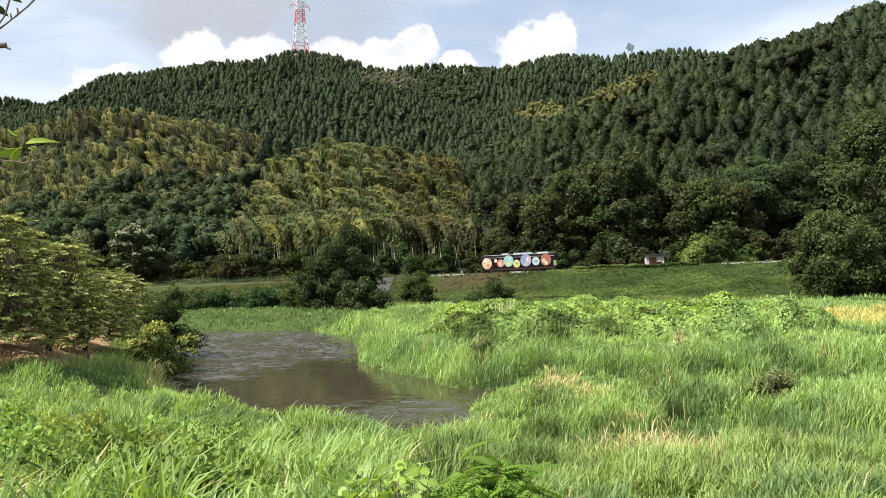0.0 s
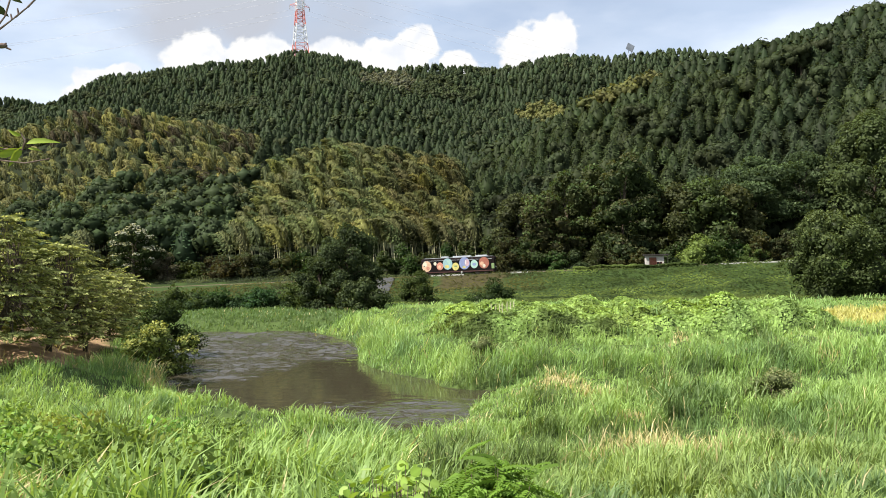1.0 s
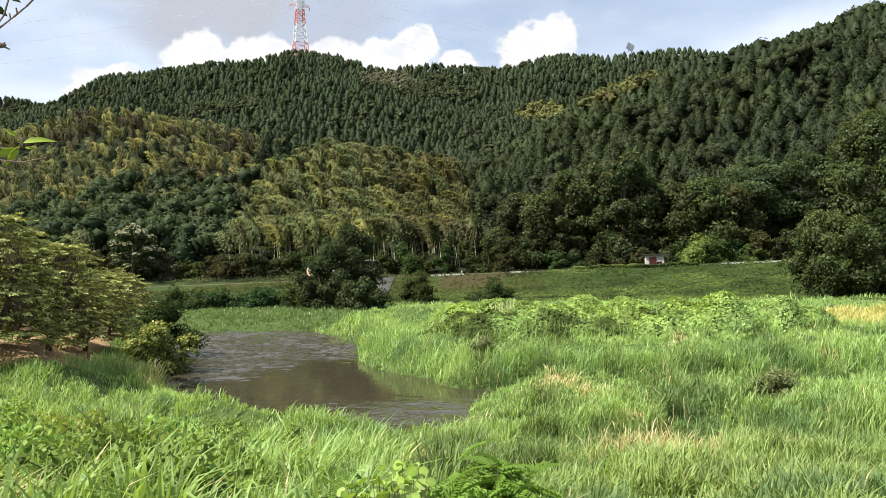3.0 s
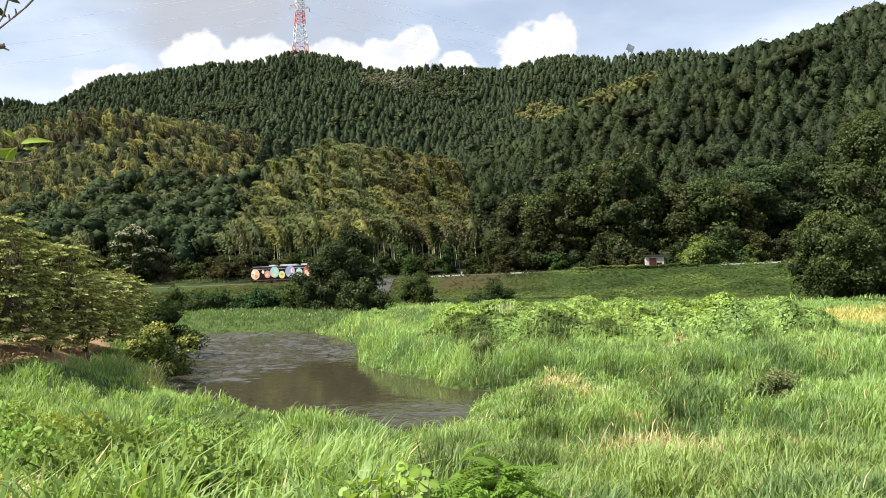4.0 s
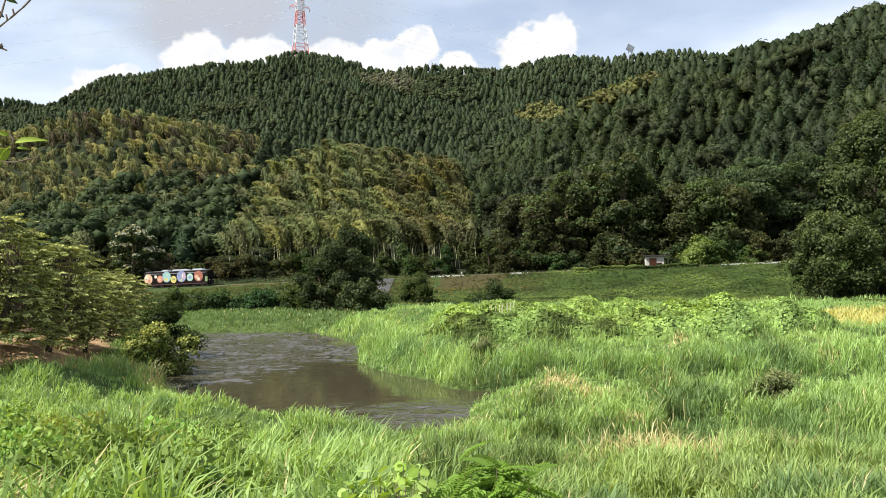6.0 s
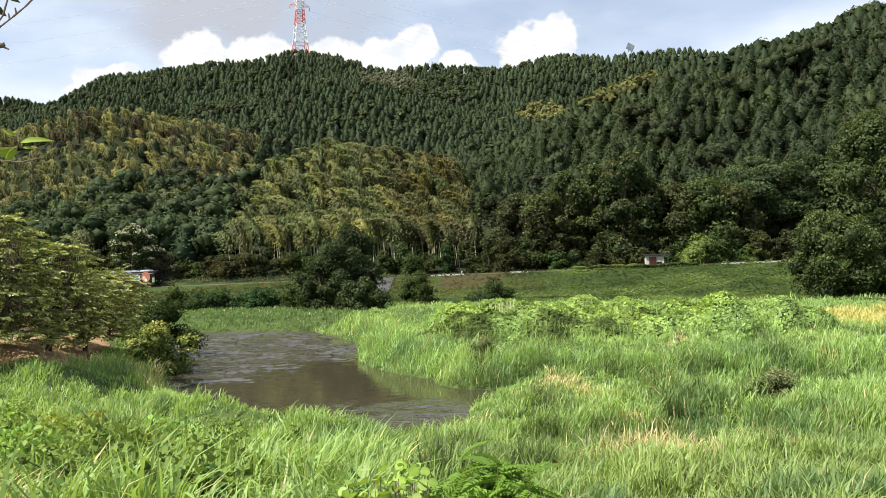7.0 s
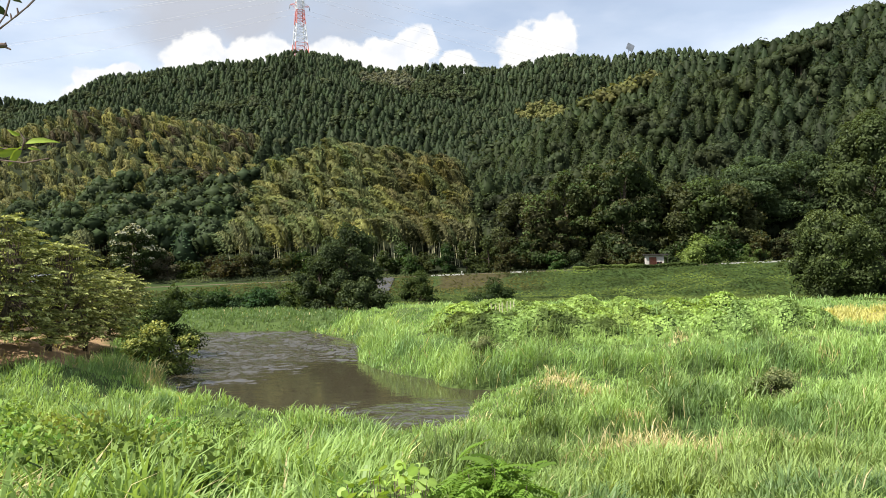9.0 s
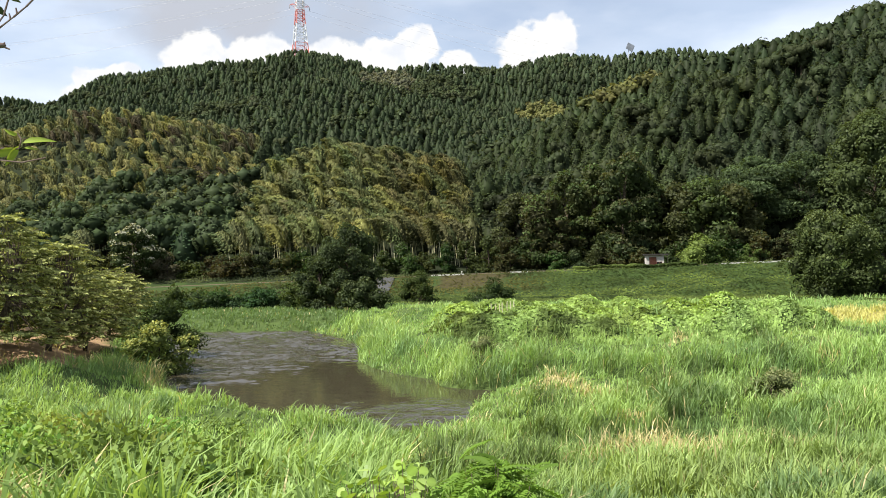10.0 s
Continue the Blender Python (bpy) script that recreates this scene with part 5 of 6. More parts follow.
def railcar():
    """The railcar, its nose at the origin, running towards +x; 0 is the rail head."""
    ob = thing("railcar", Matrix.Identity(4), "black diesel railcar painted with big coloured discs, running on the track", "train")
    L, W = TRAIN_LENGTH, 1.40
    bm = bmesh.new()
    # rounded section swept from end to end
    prof = [(-W, 0.5), (-W, 2.98), (-W + 0.12, 3.28), (-W + 0.42, 3.48), (-0.5, 3.57), (0.5, 3.57), (W - 0.42, 3.48), (W - 0.12, 3.28), (W, 2.98), (W, 0.5)]
    prev = None
    for x, k, zc in ((0.0, 0.90, 0.9), (-0.16, 0.985, 0.98), (-0.4, 1, 1), (-L + 0.4, 1, 1), (-L + 0.16, 0.985, 0.98), (-L, 0.90, 0.9)):
        row = [bm.verts.new((x, y * k, 0.5 + (z - 0.5) * (0.97 if zc < 0.95 else 1))) for y, z in prof]
        if prev:
            for i in range(len(prof)):
                j = (i + 1) % len(prof)
                bm.faces.new((prev[i], prev[j], row[j], row[i]))
        else:
            bm.faces.new(row)
        prev = row
    bm.faces.new(prev[::-1])
    bmesh.ops.recalc_face_normals(bm, faces=bm.faces)
    part("body", bm, M_BLACK, ob)
    bm = bmesh.new()
    box(bm, -L + 0.5, -0.5, -1.0, 1.0, 3.53, 3.61, 0.02)
    part("roof_deck", bm, M_ROOF, ob, "grey roof")
    for x0, x1 in ((-5.6, -4.1), (-10.4, -6.6), (-13.8, -11.4)):
        bm = bmesh.new()
        box(bm, x0, x1, -0.75, 0.75, 3.6, 3.9, 0.08)
        part("air_conditioner", bm, M_ROOF, ob, "light grey roof unit")
    for sgn in (1, -1):
        bm = bmesh.new()
        y0, y1 = sorted((sgn * (W - 0.02), sgn * (W + 0.012)))
        box(bm, -L + 0.5, -0.5, y0, y1, 0.53, 0.74)
        part("skirt", bm, M_MAROON, ob, "maroon lower band")
        bm = bmesh.new()
        y0, y1 = sorted((sgn * (W - 0.1), sgn * (W + 0.02)))
        box(bm, -L + 0.6, -0.6, y0, y1, 3.02, 3.08)
        part("gutter", bm, M_ROOF, ob, "pale gutter strip")
        for k in range(6):
            bm = bmesh.new()
            y0, y1 = sorted((sgn * (W - 0.03), sgn * (W + 0.004)))
            box(bm, -3.7 - k * 1.75, -2.45 - k * 1.75, y0, y1, 1.75, 2.72, 0.01)
            part("window", bm, M_GLASS, ob, "dark side window")
        for x in (-1.9, -13.9):
            bm = bmesh.new()
            y0, y1 = sorted((sgn * (W - 0.03), sgn * (W + 0.008)))
            box(bm, x - 0.45, x + 0.45, y0, y1, 0.95, 2.8, 0.01)
            door = part("door", bm, M_BLACK, ob, "folding passenger door")
            bm = bmesh.new()
            y0, y1 = sorted((sgn * (W + 0.004), sgn * (W + 0.012)))
            box(bm, x - 0.3, x + 0.3, y0, y1, 1.8, 2.65, 0.004)
            part("pane", bm, M_GLASS, door)
        y = sgn * (W + 0.016)
        y2 = sgn * (W + 0.026)
        a = disc(ob, "painted_disc", 1.15, 1.95, 0.99, P["peach"], y, label="peach disc with white patches")
        disc(a, "patch", 0.78, 2.35, 0.44, P["cream"], y2)
        disc(a, "patch", 1.42, 1.55, 0.35, P["salmon"], y2)
        disc(a, "patch", 0.64, 2.0, 0.11, M_BLACK, sgn * (W + 0.034))
        disc(ob, "painted_disc", 2.95, 2.45, 0.32, P["cream"], y, label="small cream disc")
        a = disc(ob, "painted_disc", 3.97, 1.9, 0.71, P["salmon"], y, label="salmon red disc")
        disc(a, "patch", 3.88, 1.75, 0.32, P["peach"], y2)
        a = disc(ob, "painted_disc", 5.59, 2.3, 1.03, P["teal"], y, label="teal disc with a yellow foot")
        disc(a, "patch", 5.45, 1.75, 0.48, P["yellow"], y2, squash=0.7)
        disc(a, "patch", 5.82, 2.7, 0.35, P["aqua"], y2)
        a = disc(ob, "painted_disc", 7.25, 1.7, 0.71, P["yellow"], y, label="yellow disc")
        disc(a, "patch", 7.3, 1.75, 0.32, P["green"], y2, squash=0.6)
        a = disc(ob, "painted_disc", 9.15, 2.3, 1.11, P["blue"], y, label="blue disc with a pink half")
        disc(a, "patch", 9.66, 2.4, 0.48, P["pink"], y2, squash=1.5)
        disc(a, "patch", 9.05, 1.5, 0.35, P["yellow"], y2, squash=0.6)
        disc(a, "patch", 9.43, 2.5, 0.11, P["white"], sgn * (W + 0.034), squash=4)
        a = disc(ob, "painted_disc", 11.18, 2.05, 0.76, P["aqua"], y, label="pale green disc")
        disc(a, "patch", 11.18, 2.0, 0.37, P["blue"], y2, squash=0.8)
        a = disc(ob, "painted_disc", 13.22, 2.25, 1.05, P["rust"], y, label="brick red disc with a white bend")
        disc(a, "patch", 12.8, 2.1, 0.37, P["peach"], y2)
        disc(a, "patch", 13.22, 1.6, 0.32, P["cream"], y2)
        bm = bmesh.new()
        y0, y1 = sorted((sgn * (W - 0.01), sgn * (W + 0.014)))
        box(bm, -15.35, -14.75, y0, y1, 1.0, 2.1, 0.03)
        part("green_panel", bm, P["green"], ob, "green end panel")
    for x, nx in ((0.0, 1), (-L, -1)):
        bm = bmesh.new()
        x0, x1 = sorted((x - nx * 0.03, x + nx * 0.03))
        box(bm, x0, x1, -1.05, 1.05, 1.9, 2.9, 0.02)
        part("windscreen", bm, M_GLASS, ob, "dark front window")
        for y in (-0.85, 0.85):
            bm = bmesh.new()
            bmesh.ops.create_cone(bm, cap_ends=True, segments=14, radius1=0.12, radius2=0.12, depth=0.08, matrix=Matrix.Translation((x, y, 1.35)) @ Matrix.Rotation(radians(90), 4, "Y"))
            part("headlight", bm, P["white"], ob, "round headlight")
        bm = bmesh.new()
        x0, x1 = sorted((x, x + nx * 0.35))
        box(bm, x0, x1, -0.15, 0.15, 0.7, 0.95, 0.03)
        part("coupler", bm, M_UNDER, ob)
        bm = bmesh.new()
        x0, x1 = sorted((x - nx * 0.35, x - nx * 0.25))
        box(bm, x0, x1, -1.1, 1.1, 0.2, 0.72, 0.03)
        part("snowplough", bm, M_UNDER, ob)
    for x0, x1, z0 in ((-7.6, -5.8, 0.3), (-10.6, -8.0, 0.28)):
        bm = bmesh.new()
        box(bm, x0, x1, -1.2, 1.2, z0, 0.76, 0.04)
        part("underframe_box", bm, M_UNDER, ob, "dark equipment box under the floor")
    wheels = []
    for c in (-2.9, -L + 2.9):
        bm = bmesh.new()
        for y in (-0.98, 0.98):
            box(bm, c - 1.45, c + 1.45, y - 0.07, y + 0.07, 0.36, 0.62, 0.03)
        box(bm, c - 0.3, c + 0.3, -0.95, 0.95, 0.4, 0.7, 0.03)
        part("bogie_frame", bm, M_UNDER, ob)
        for dx in (-0.95, 0.95):
            bm = bmesh.new()
            m = Matrix.Rotation(radians(90), 4, "X")
            bmesh.ops.create_cone(bm, cap_ends=True, segments=10, radius1=0.08, radius2=0.08, depth=1.9, matrix=m)
            for y in (-0.535, 0.535):
                bmesh.ops.create_cone(bm, cap_ends=True, segments=22, radius1=0.43, radius2=0.43, depth=0.12, matrix=Matrix.Translation((0, y, 0)) @ m)
                bmesh.ops.create_cone(bm, cap_ends=True, segments=22, radius1=0.46, radius2=0.46, depth=0.03, matrix=Matrix.Translation((0, y * 0.9, 0)) @ m)
            ws = part("wheelset", bm, M_WHEEL, ob, "steel wheels on an axle")
            wheels.append((ws, c + dx))
    return ob, wheels


train, wheelsets = railcar()

# ---- pylon, cables, mast, shelter ----


def lattice_tower(name, x, y, base, height, foot, waist, label):
    ob = thing(name, pose(x, y, base, 0, 0, 25), label, "pylon")

    def half(h):
        t = h / height
        return foot * (1 - t / 0.55) + waist * t / 0.55 if t < 0.55 else waist
    levels = [0.0]
    while levels[-1] < height:
        levels.append(levels[-1] + max(2.6, half(levels[-1]) * 1.15))
    for i, (a, b) in enumerate(zip(levels, levels[1:])):
        bm = bmesh.new()
        ha, hb = half(a), half(b)
        ca = [(sx * ha, sy * ha, a) for sx, sy in ((-1, -1), (1, -1), (1, 1), (-1, 1))]
        cb = [(sx * hb, sy * hb, b) for sx, sy in ((-1, -1), (1, -1), (1, 1), (-1, 1))]
        for k in range(4):
            j = (k + 1) % 4
            rod(bm, ca[k], cb[k], 0.36, 0.34, 5)
            rod(bm, ca[k], cb[j], 0.13, 0.13, 4)
            rod(bm, ca[j], cb[k], 0.13, 0.13, 4)
            rod(bm, cb[k], cb[j], 0.2, 0.2, 4)
        band = int(b / height * 7)
        part("lattice_bay", bm, M_STEEL_WHITE if band % 2 == 0 else M_STEEL_RED, ob, "white lattice bay" if band % 2 == 0 else "red lattice bay")
    for k, h in enumerate((0.60, 0.76, 0.92)):
        for sx in (-1, 1):
            bm = bmesh.new()
            z = height * h
            tip = (sx * (waist + 5.5), 0, z + 0.8)
            for y0 in (-waist, waist):
                rod(bm, (sx * waist, y0, z), tip, 0.16, 0.12, 4)
                rod(bm, (sx * waist, y0, z + 2.6), tip, 0.16, 0.12, 4)
            arm = part("crossarm", bm, M_STEEL_WHITE if k % 2 else M_STEEL_RED, ob)
            bm = bmesh.new()
            for q in range(7):
                bmesh.ops.create_cone(bm, cap_ends=True, segments=8, radius1=0.42, radius2=0.2, depth=0.3, matrix=Matrix.Translation((tip[0], 0, tip[2] - 0.5 - 0.45 * q)))
            part("insulator", bm, M_STEEL, arm, "dark insulator string")
    return ob


TOWER = Vector((-117.5, 645, 172))


def pylon():
    lattice_tower("transmission_pylon", TOWER.x, TOWER.y, TOWER.z, 88, 6.8, 3.0, "red and white lattice pylon on the wooded ridge")


def cables():
    for k, (dx, z) in enumerate(((-8.5, 49.5), (8.5, 50), (-8.5, 64), (8.5, 64), (-8.5, 78), (8.5, 78))):
        for nm, far in (("west", (-620, 560, 130 + 9 * k)), ("east", (560, 760, 70 + 11 * k))):
            bm = bmesh.new()
            a, b = TOWER + Vector((dx * 0.9, dx * 0.4, z)), Vector(far)
            prev = a
            for i in range(1, 25):
                t = i / 24
                p = a.lerp(b, t) - Vector((0, 0, 26 * 4 * t * (1 - t) * 0.5))
                rod(bm, prev, p, 0.055, 0.055, 4)
                prev = p
            ob = new("power_cable", bpy.data.meshes.new("power_cable"))
            bm.to_mesh(ob.data)
            bm.free()
            ob.data.materials.append(M_CABLE)
            tagged(ob, "thin grey power cable sagging from the pylon", "cable", "power cables")


def relay_mast():
    x, y = 152, 610
    z = z_at(x, y)
    ob = thing("reflector_mast", pose(x, y, z, 0, 0, 15), "grey reflector panel on a mast above the ridge", "mast")
    bm = bmesh.new()
    for sx in (-1.6, 1.6):
        rod(bm, (sx, 0, 0), (sx * 0.7, 0, 15), 0.28, 0.2, 5)
    for h in range(1, 13, 4):
        rod(bm, (-1.5, 0, h), (1.5, 0, h + 4), 0.14, 0.14, 4)
    part("frame", bm, M_STEEL, ob)
    bm = bmesh.new()
    box(bm, -3.2, 3.2, -0.6, -0.3, 10, 15.5, 0.1)
    bmesh.ops.rotate(bm, verts=bm.verts, cent=(0, -0.4, 12.7), matrix=Matrix.Rotation(radians(24), 3, "Y"))
    part("panel", bm, M_STEEL, ob, "flat grey reflector panel")


def shelter():
    x, y = 41.8, 152.0
    z = z_at(x, y)
    ob = thing("track_shelter", pose(x, y, z, 0, 0, -10), "small white hut with a dark flat roof beside the track", "hut")
    wall = mat("white_render", (0.46, 0.43, 0.39), 0.85, colour2=(0.36, 0.34, 0.30), scale=1.5)
    dark = mat("dark_roof_sheet", (0.03, 0.027, 0.026), 0.9, colour2=(0.05, 0.045, 0.04), scale=2)
    wood = mat("red_brown_board", (0.22, 0.08, 0.05), 0.8, colour2=(0.3, 0.12, 0.08), scale=4)
    bm = bmesh.new()
    box(bm, -1.75, -1.05, -1.0, -0.88, -0.3, 2.3)
    box(bm, 0.35, 1.75, -1.0, -0.88, 1.05, 2.3)
    box(bm, 0.35, 1.75, -1.0, -0.88, -0.3, 0.35)
    box(bm, 1.4, 1.75, -1.0, -0.88, 0.35, 1.05)
    box(bm, -1.75, -1.63, -0.88, 1.0, -0.3, 2.3)
    box(bm, 1.63, 1.75, -0.88, 1.0, -0.3, 2.3)
    box(bm, -1.63, 1.63, 0.88, 1.0, -0.3, 2.3)
    box(bm, -1.05, 0.35, -1.0, -0.88, 1.95, 2.3)
    part("wall", bm, wall, ob, "whitewashed wall")
    bm = bmesh.new()
    box(bm, -2.1, 2.6, -1.5, 1.4, 2.3, 2.58, 0.03)
    part("roof", bm, dark, ob, "dark flat roof with wide eaves")
    bm = bmesh.new()
    box(bm, -1.05, 0.35, -0.6, -0.5, -0.3, 1.95)
    part("door", bm, wood, ob, "red-brown door")
    bm = bmesh.new()
    box(bm, 0.35, 1.4, -0.95, -0.92, 0.35, 1.05)
    window = part("window", bm, M_GLASS, ob, "dark window")
    bm = bmesh.new()
    for x0, x1, z0, z1 in ((0.35, 1.4, 0.35, 0.41), (0.35, 1.4, 0.99, 1.05), (0.35, 0.41, 0.41, 0.99), (1.34, 1.4, 0.41, 0.99), (0.85, 0.9, 0.41, 0.99)):
        box(bm, x0, x1, -0.975, -0.935, z0, z1)
    part("frame", bm, wood, window, "red-brown window frame")
    bm = bmesh.new()
    rod(bm, (2.45, -1.35, -0.3), (2.45, -1.35, 2.3), 0.06, 0.06, 6)
    part("post", bm, dark, ob)


pylon()
cables()
relay_mast()
shelter()

# ---- plants close to the eye ----
M_TWIG = mat("cherry_twig", (0.10, 0.065, 0.05), 0.8, colour2=(0.2, 0.15, 0.13), scale=60)


def leaf_mesh(name, length, width, tint, curl=0.25, rows=7, round_tip=False, fold=0.18):
    """One leaf lying along +x, with a folded midrib, a curl and a thin saw edge."""
    v, t = [], []
    for i in range(rows + 1):
        s = i / rows
        w = width / 2 * (math.sin(math.pi * min(1, s ** 0.75)) if not round_tip else math.sqrt(max(0, 1 - (2 * s - 1) ** 2)) * (1 - 0.15 * s))
        w *= 1 + 0.06 * (-1) ** i
        z = -curl * length * s * s
        v += [(s * length, -w, z + fold * w), (s * length, 0, z), (s * length, w, z + fold * w)]
        t += [tint, tuple(q * 1.25 for q in tint), tint]
    f = []
    for i in range(rows):
        a = i * 3
        f += [(a, a + 3, a + 4, a + 1), (a + 1, a + 4, a + 5, a + 2)]
    return mesh_of(name, np.array(v), np.array(f), M_LEAF, np.array(t), True)


def cherry_branches():
    """Two twigs of a tree beside the camera reach into the picture."""
    out = []
    k = 1.5 / 1358
    pale, deep = leaf_mesh("leaf", 0.105, 0.027, (0.26, 0.34, 0.06), 0.4, fold=0.45), leaf_mesh("leaf", 0.075, 0.034, (0.03, 0.045, 0.012), 0.2)

    def at(px, py, y=1.5):
        return Vector(((px - 784) * k * y / 1.5, y, 8 + (462 + (784 - px) * 0.0175 - py) * k * y / 1.5))
    o = at(-160, 290)
    ob = thing("cherry_branch", Matrix.Translation(o), "thin cherry twig with curled yellow-green leaves", "branch")
    bm = bmesh.new()
    pts = [at(-160, 290), at(-60, 287), at(0, 283), at(45, 288), at(88, 280)]
    for a, b in zip(pts, pts[1:]):
        rod(bm, a - o, b - o, 0.0015, 0.0012, 6)
    pts = [at(-60, 287), at(-10, 262), at(40, 264), at(45, 247), at(38, 236)]
    for a, b in zip(pts, pts[1:]):
        rod(bm, a - o, b - o, 0.0017, 0.0013, 6)
    part("twig", bm, M_TWIG, ob)
    for px, py, ang, tilt, size in ((46, 254, 16, 58, 0.56), (40, 238, 170, 60, 0.36), (40, 258, 236, 60, 0.50), (36, 262, 200, 65, 0.6), (50, 262, -2, 70, 0.22), (10, 262, 180, 60, 0.5)):
        lf = part_of("leaf", pale, ob)
        lf.matrix_basis = Matrix.Translation(at(px, py) - o) @ Matrix.Rotation(radians(-ang), 4, "Y") @ Matrix.Rotation(radians(tilt), 4, "X") @ Matrix.Scale(size, 4)
    out.append((ob, o, 1.0))
    o = at(-140, 150)
    ob = thing("cherry_branch", Matrix.Translation(o), "bare cherry twig with buds and dark leaves", "branch")
    bm = bmesh.new()
    for line in ([(-140, 150), (-40, 78), (0, 51), (30, 28), (52, 10), (80, -18)], [(-40, 78), (0, 42), (12, 26), (26, -20)], [(-100, 100), (-30, 84), (6, 80), (14, 74)], [(8, 80), (22, 86)], [(24, 32), (22, 22)], [(36, 22), (34, 12)]):
        pts = [at(*q) for q in line]
        for a, b in zip(pts, pts[1:]):
            rod(bm, a - o, b - o, 0.0022, 0.0015, 6)
    part("twig", bm, M_TWIG, ob)
    bm = bmesh.new()
    bmesh.ops.create_icosphere(bm, subdivisions=2, radius=0.008, matrix=Matrix.Translation(at(5, 79) - o) @ Matrix.Diagonal((1.5, 0.8, 0.7, 1)))
    part("bud", bm, M_TWIG, ob, "swollen brown bud")
    for px, py, ang, tilt, size in ((-12, 6, -32, 70, 0.5), (20, -8, -20, 60, 0.35), (-40, 40, -60, 60, 0.8)):
        lf = part_of("leaf", deep, ob)
        lf.matrix_basis = Matrix.Translation(at(px, py) - o) @ Matrix.Rotation(radians(-ang), 4, "Y") @ Matrix.Rotation(radians(tilt), 4, "X") @ Matrix.Scale(size, 4)
    out.append((ob, o, 0.35))
    return out


branches = cherry_branches()


def kudzu_plant():
    """Round-leaved vine in the foreground."""
    rng = np.random.default_rng(61)
    ob = thing("kudzu_vine", pose(-0.55, 8.0, z_at(-0.55, 8.0) + 0.22), "bright round-leaved vine among the bank grass", "vine")
    kinds = [leaf_mesh("leaf", 0.125, 0.118, c, 0.07, 8, True, 0.08) for c in ((0.20, 0.31, 0.05), (0.27, 0.39, 0.085), (0.31, 0.42, 0.12))]
    bm = bmesh.new()
    for i in range(250):
        x, y = rng.normal() * 0.50, rng.normal() * 0.35
        h = 0.90 - 0.35 * abs(x) - 0.25 * abs(y) + 0.12 * rng.normal()
        if i < 12:
            x, h = 0.05 + 0.26 * rng.normal(), 0.95 + 0.12 * rng.random()
        lf = part_of("leaf", kinds[int(rng.integers(0, 3))], ob)
        lf.matrix_basis = Matrix.Translation((x, y, h)) @ Euler((0.4 * rng.normal() + 0.55, 0.35 * rng.normal(), rng.random() * 6.28)).to_matrix().to_4x4() @ Matrix.Scale(0.6 + 0.6 * rng.random(), 4)
        if i % 2 == 0:
            rod(bm, (x * 0.6, y * 0.6, 0), (x, y, h), 0.006, 0.004, 4)
    part("stem", bm, M_TWIG, ob)
    return ob


def feathery_plant(x, y, count, spread, height, seed, tint):
    """Feathery compound leaves on arching stalks."""
    rng = np.random.default_rng(seed)
    ob = thing("locust_sapling", pose(x, y, z_at(x, y)), "low sapling with feathery compound green leaves", "sapling", "feathery saplings")
    pairs = 9
    v, f = [], []
    for i in range(pairs + 1):
        q = i / pairs
        v += [(q * 0.36, -0.004, -0.12 * q * q), (q * 0.36, 0.004, -0.12 * q * q)]
    for i in range(pairs):
        f.append((2 * i, 2 * i + 2, 2 * i + 3, 2 * i + 1))
    for i in range(pairs + 1):
        for side in (0, 1):
            sg = 2 * side - 1
            x0, y0, z0 = v[2 * i + side]
            n0, w = len(v), 0.024
            v += [(x0 + 0.025 - w, y0 + sg * 0.05, z0), (x0 + 0.032, y0 + sg * 0.080, z0 - 0.025), (x0 + 0.025 + w, y0 + sg * 0.05, z0)]
            f.append((2 * i + side, n0, n0 + 1, n0 + 2))
    v, f = np.array(v), np.array(f)
    kinds = [mesh_of("frond", v, f, M_LEAF, np.repeat(np.array([tint]) * q, len(v), 0)) for q in (0.8, 1.0, 1.3)]
    bm = bmesh.new()
    for i in range(count):
        px, py = spread * rng.normal() * 0.6, 0.35 * rng.normal()
        h = height * (1 - 0.35 * (px / spread) ** 2) * (0.65 + 0.4 * rng.random())
        fr = part_of("frond", kinds[int(rng.integers(0, 3))], ob)
        fr.matrix_basis = Matrix.Translation((px, py, h)) @ Euler((0.25 * rng.normal(), 0.15 + 0.3 * rng.normal(), rng.random() * 6.28)).to_matrix().to_4x4() @ Matrix.Scale(0.75 + 0.5 * rng.random(), 4)
        if i % 3 == 0:
            rod(bm, (px * 0.4, py * 0.4, 0), (px, py, h), 0.007, 0.004, 4)
    part("stem", bm, M_TWIG, ob)
    return ob


vine = kudzu_plant()
sap1 = feathery_plant(0.5, 8.2, 190, 0.62, 1.3, 71, (0.15, 0.26, 0.04))
sap2 = feathery_plant(-1.15, 8.6, 70, 0.5, 1.0, 72, (0.13, 0.23, 0.045))


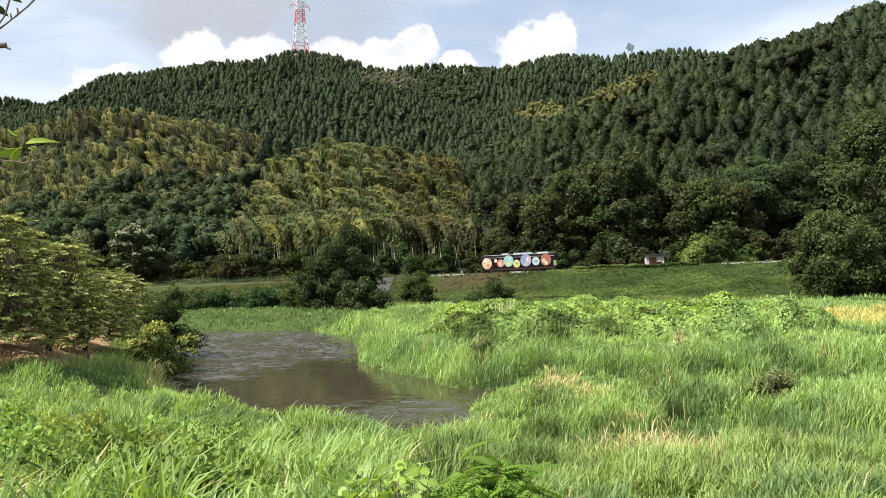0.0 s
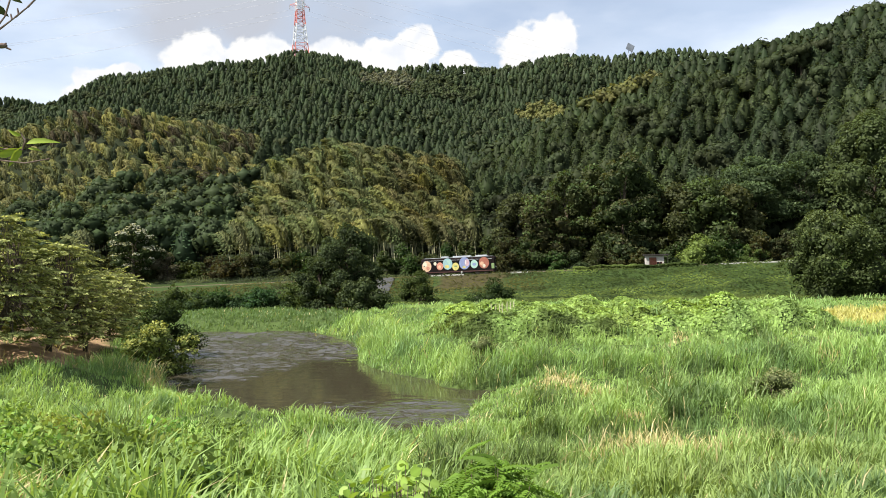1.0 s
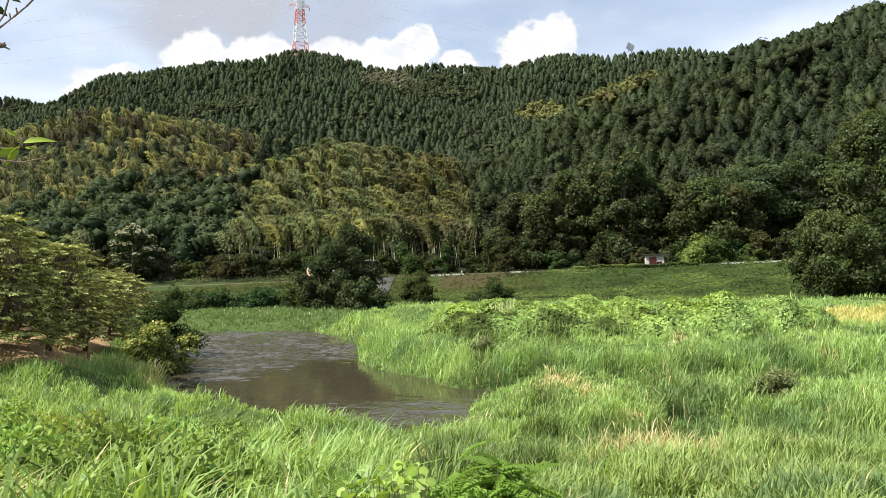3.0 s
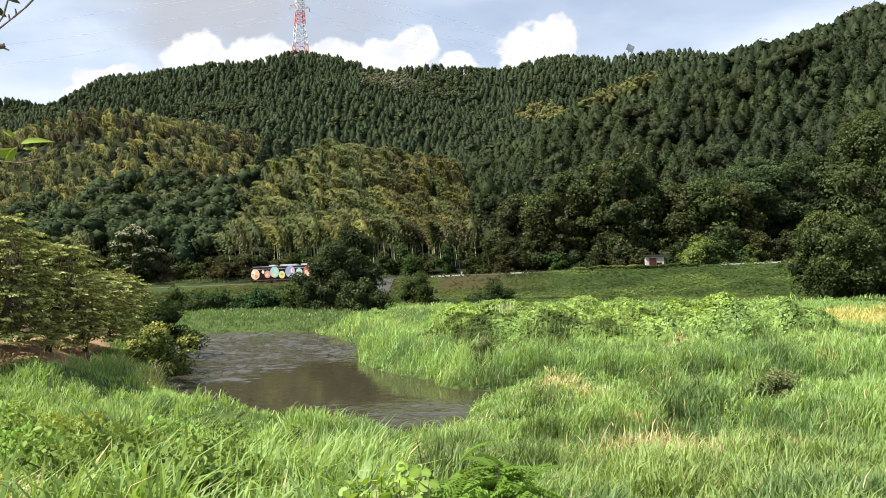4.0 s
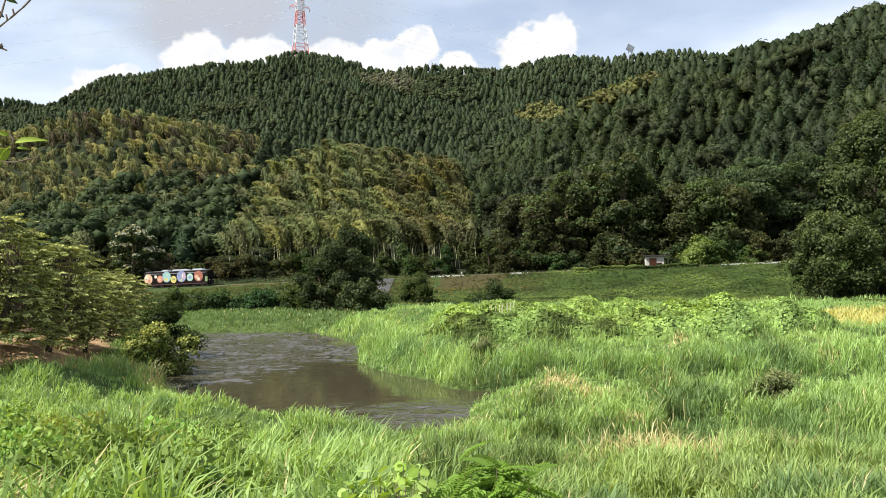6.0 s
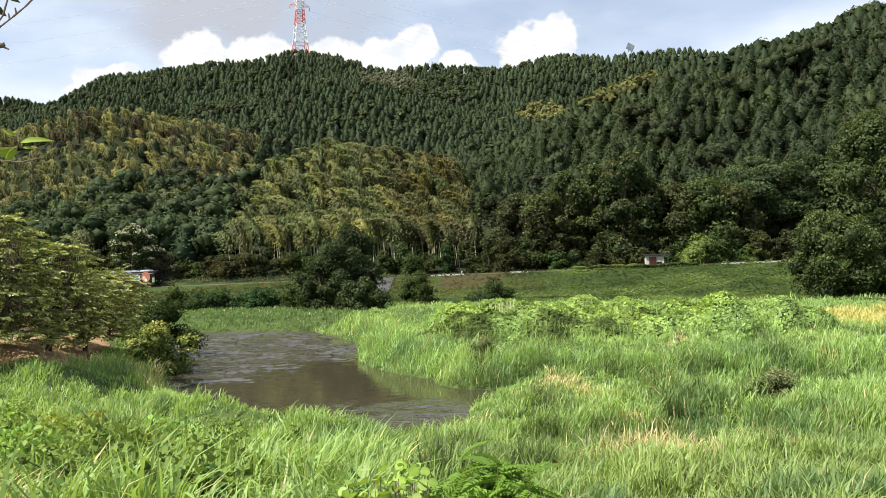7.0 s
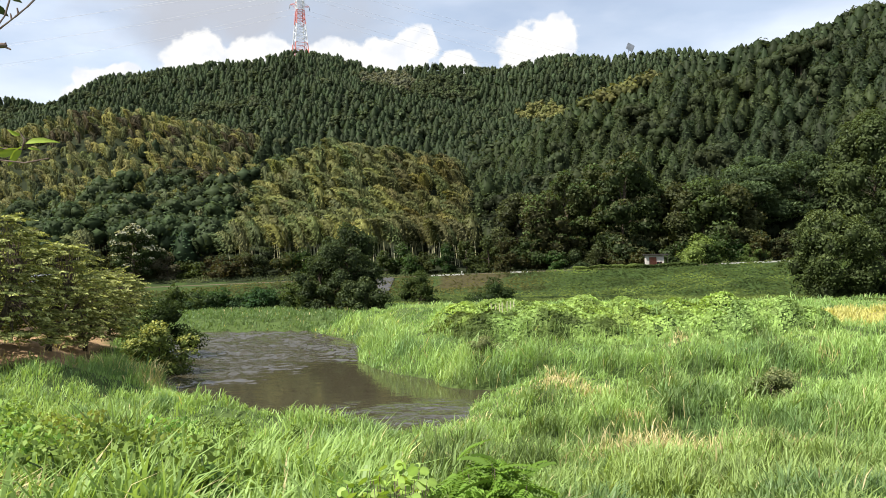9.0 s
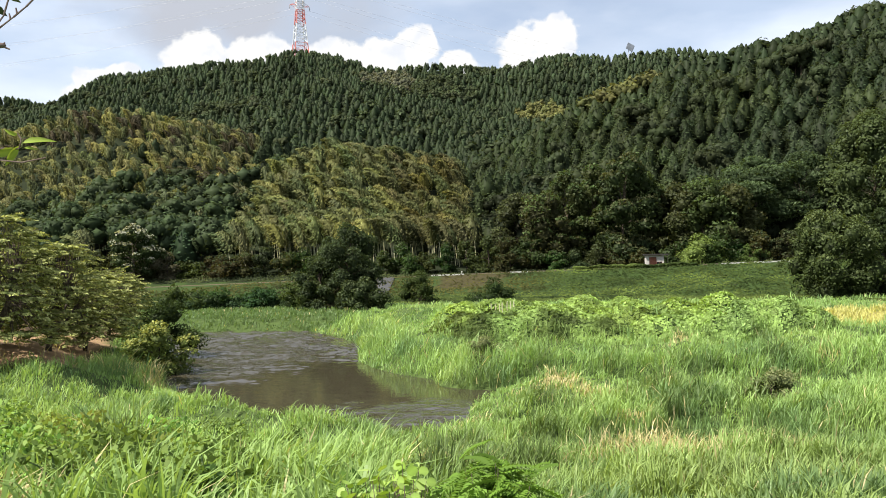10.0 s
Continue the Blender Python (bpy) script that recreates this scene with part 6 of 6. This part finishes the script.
def leafy_weeds():
    """Broad dark-leaved weeds that stand among the grass of the near bank."""
    rng = np.random.default_rng(77)
    for i in range(32):
        y = 8.5 + 20 * rng.random() ** 0.8
        x = -0.62 * y + 0.45 * y * rng.random()
        h = 1.25 + 0.6 * rng.random()
        tree("leafy_weed", float(x), float(y), h, 0.7 + 0.6 * rng.random(), "leafy dark green weed among the tall grass", (0.18, 0.26, 0.06), 330, 0.065, 10, 0.25, 400 + i, "weed", "leafy weeds on the near bank", sink=0.05, core=0.2)
    for i in range(44):
        y = 11.5 + 14 * rng.random()
        x = y * (-0.60 + 0.26 * rng.random())
        tree("broadleaf_weed", float(x), float(y), 1.3 + 0.7 * rng.random(), 1.3 + 0.8 * rng.random(), "bushy weed with broad bright green leaves on the bank", (0.20 + 0.10 * rng.random(), 0.31 + 0.10 * rng.random(), 0.08), 900, 0.062, 14, 0.15, 450 + i, "weed", "broad-leaved weeds on the near bank", sink=0.05, core=0.25)
    for i, (x, y, h, w) in enumerate(((-6.6, 16.5, 1.5, 1.2), (-5.2, 13.0, 1.3, 1.0), (-8.2, 21, 1.6, 1.4), (-4.2, 11.0, 1.1, 0.9), (-9.8, 20.0, 1.4, 1.2), (-2.9, 9.2, 1.0, 0.8), (-11.5, 25, 1.5, 1.4), (-5.0, 9.8, 1.1, 0.9))):
        tree("leafy_weed", x, y, h, w, "leafy dark green weed among the tall grass", (0.10, 0.17, 0.042), 340, 0.07, 9, 0.25, 300 + i, "weed", "leafy weeds on the near bank", sink=0.05, core=0.2)
    for i, (x, y, h, w) in enumerate(((14.2, 33.5, 1.25, 2.2), (20, 45, 1.2, 2.2), (2.5, 52, 1.5, 2.4))):
        tree("withered_bush", x, y, h, w, "brownish twiggy bush in the reeds", (0.17, 0.20, 0.08), 2000, 0.055, 12, 0.0, 330 + i, "bush", "twiggy bushes in the reeds", sink=0.05, tips=(0.26, 0.28, 0.13))


leafy_weeds()


def motions():
    walk(river, [(0, pose(-0.6, 0.9, 0)), (10, pose(0.8, -1.2, 0))])
    turn = track_turn()
    rows = []
    for i in range(21):
        t = i * 0.5
        rows.append((t, Matrix.Translation(track_point(SPEED * t)) @ turn))
    walk(train, rows)
    for ws, x in wheelsets:
        walk(ws, [(i / 30, Matrix.Translation((x, 0, 0.43)) @ Matrix.Rotation(SPEED * i / 30 / 0.43, 4, "Y")) for i in range(301)])
    sway = [(0, 0), (0.5, -4), (1, 1), (1.5, 0), (2, 0), (2.5, -2), (3.2, -5), (4, -8), (4.5, -9), (5, -14), (5.5, -21), (6.2, -16), (7, -8), (7.5, -8), (8, -4), (8.5, -2), (9, 0), (9.5, -3), (10, -5)]
    for ob, o, k in branches:
        walk(ob, [(t, Matrix.Translation(o + Vector((q * k * 0.0011, 0, 0.0003 * k * q))) @ pose(0, 0, 0, 0, 0.12 * k * q, 0)) for t, q in sway])
    for k, ob in enumerate(swaying):
        walk(ob, [(i * 0.5, pose(0.018 * math.sin(i * (0.8 + 0.17 * k) + 2 * k) + 0.008 * math.sin(i * 0.31), 0.006 * math.sin(i * 0.6 + k), 0)) for i in range(21)])
    for ob, amp, ph in ((vine, 1.2, 0), (sap1, 1.5, 1.1), (sap2, 1.5, 2.0)):
        m = ob.matrix_world.copy()
        walk(ob, [(i * 0.5, m @ pose(0, 0, 0, 0, amp * math.sin(i * 0.9 + ph) * (0.6 + 0.4 * math.sin(i * 0.37)), 0)) for i in range(21)])


motions()
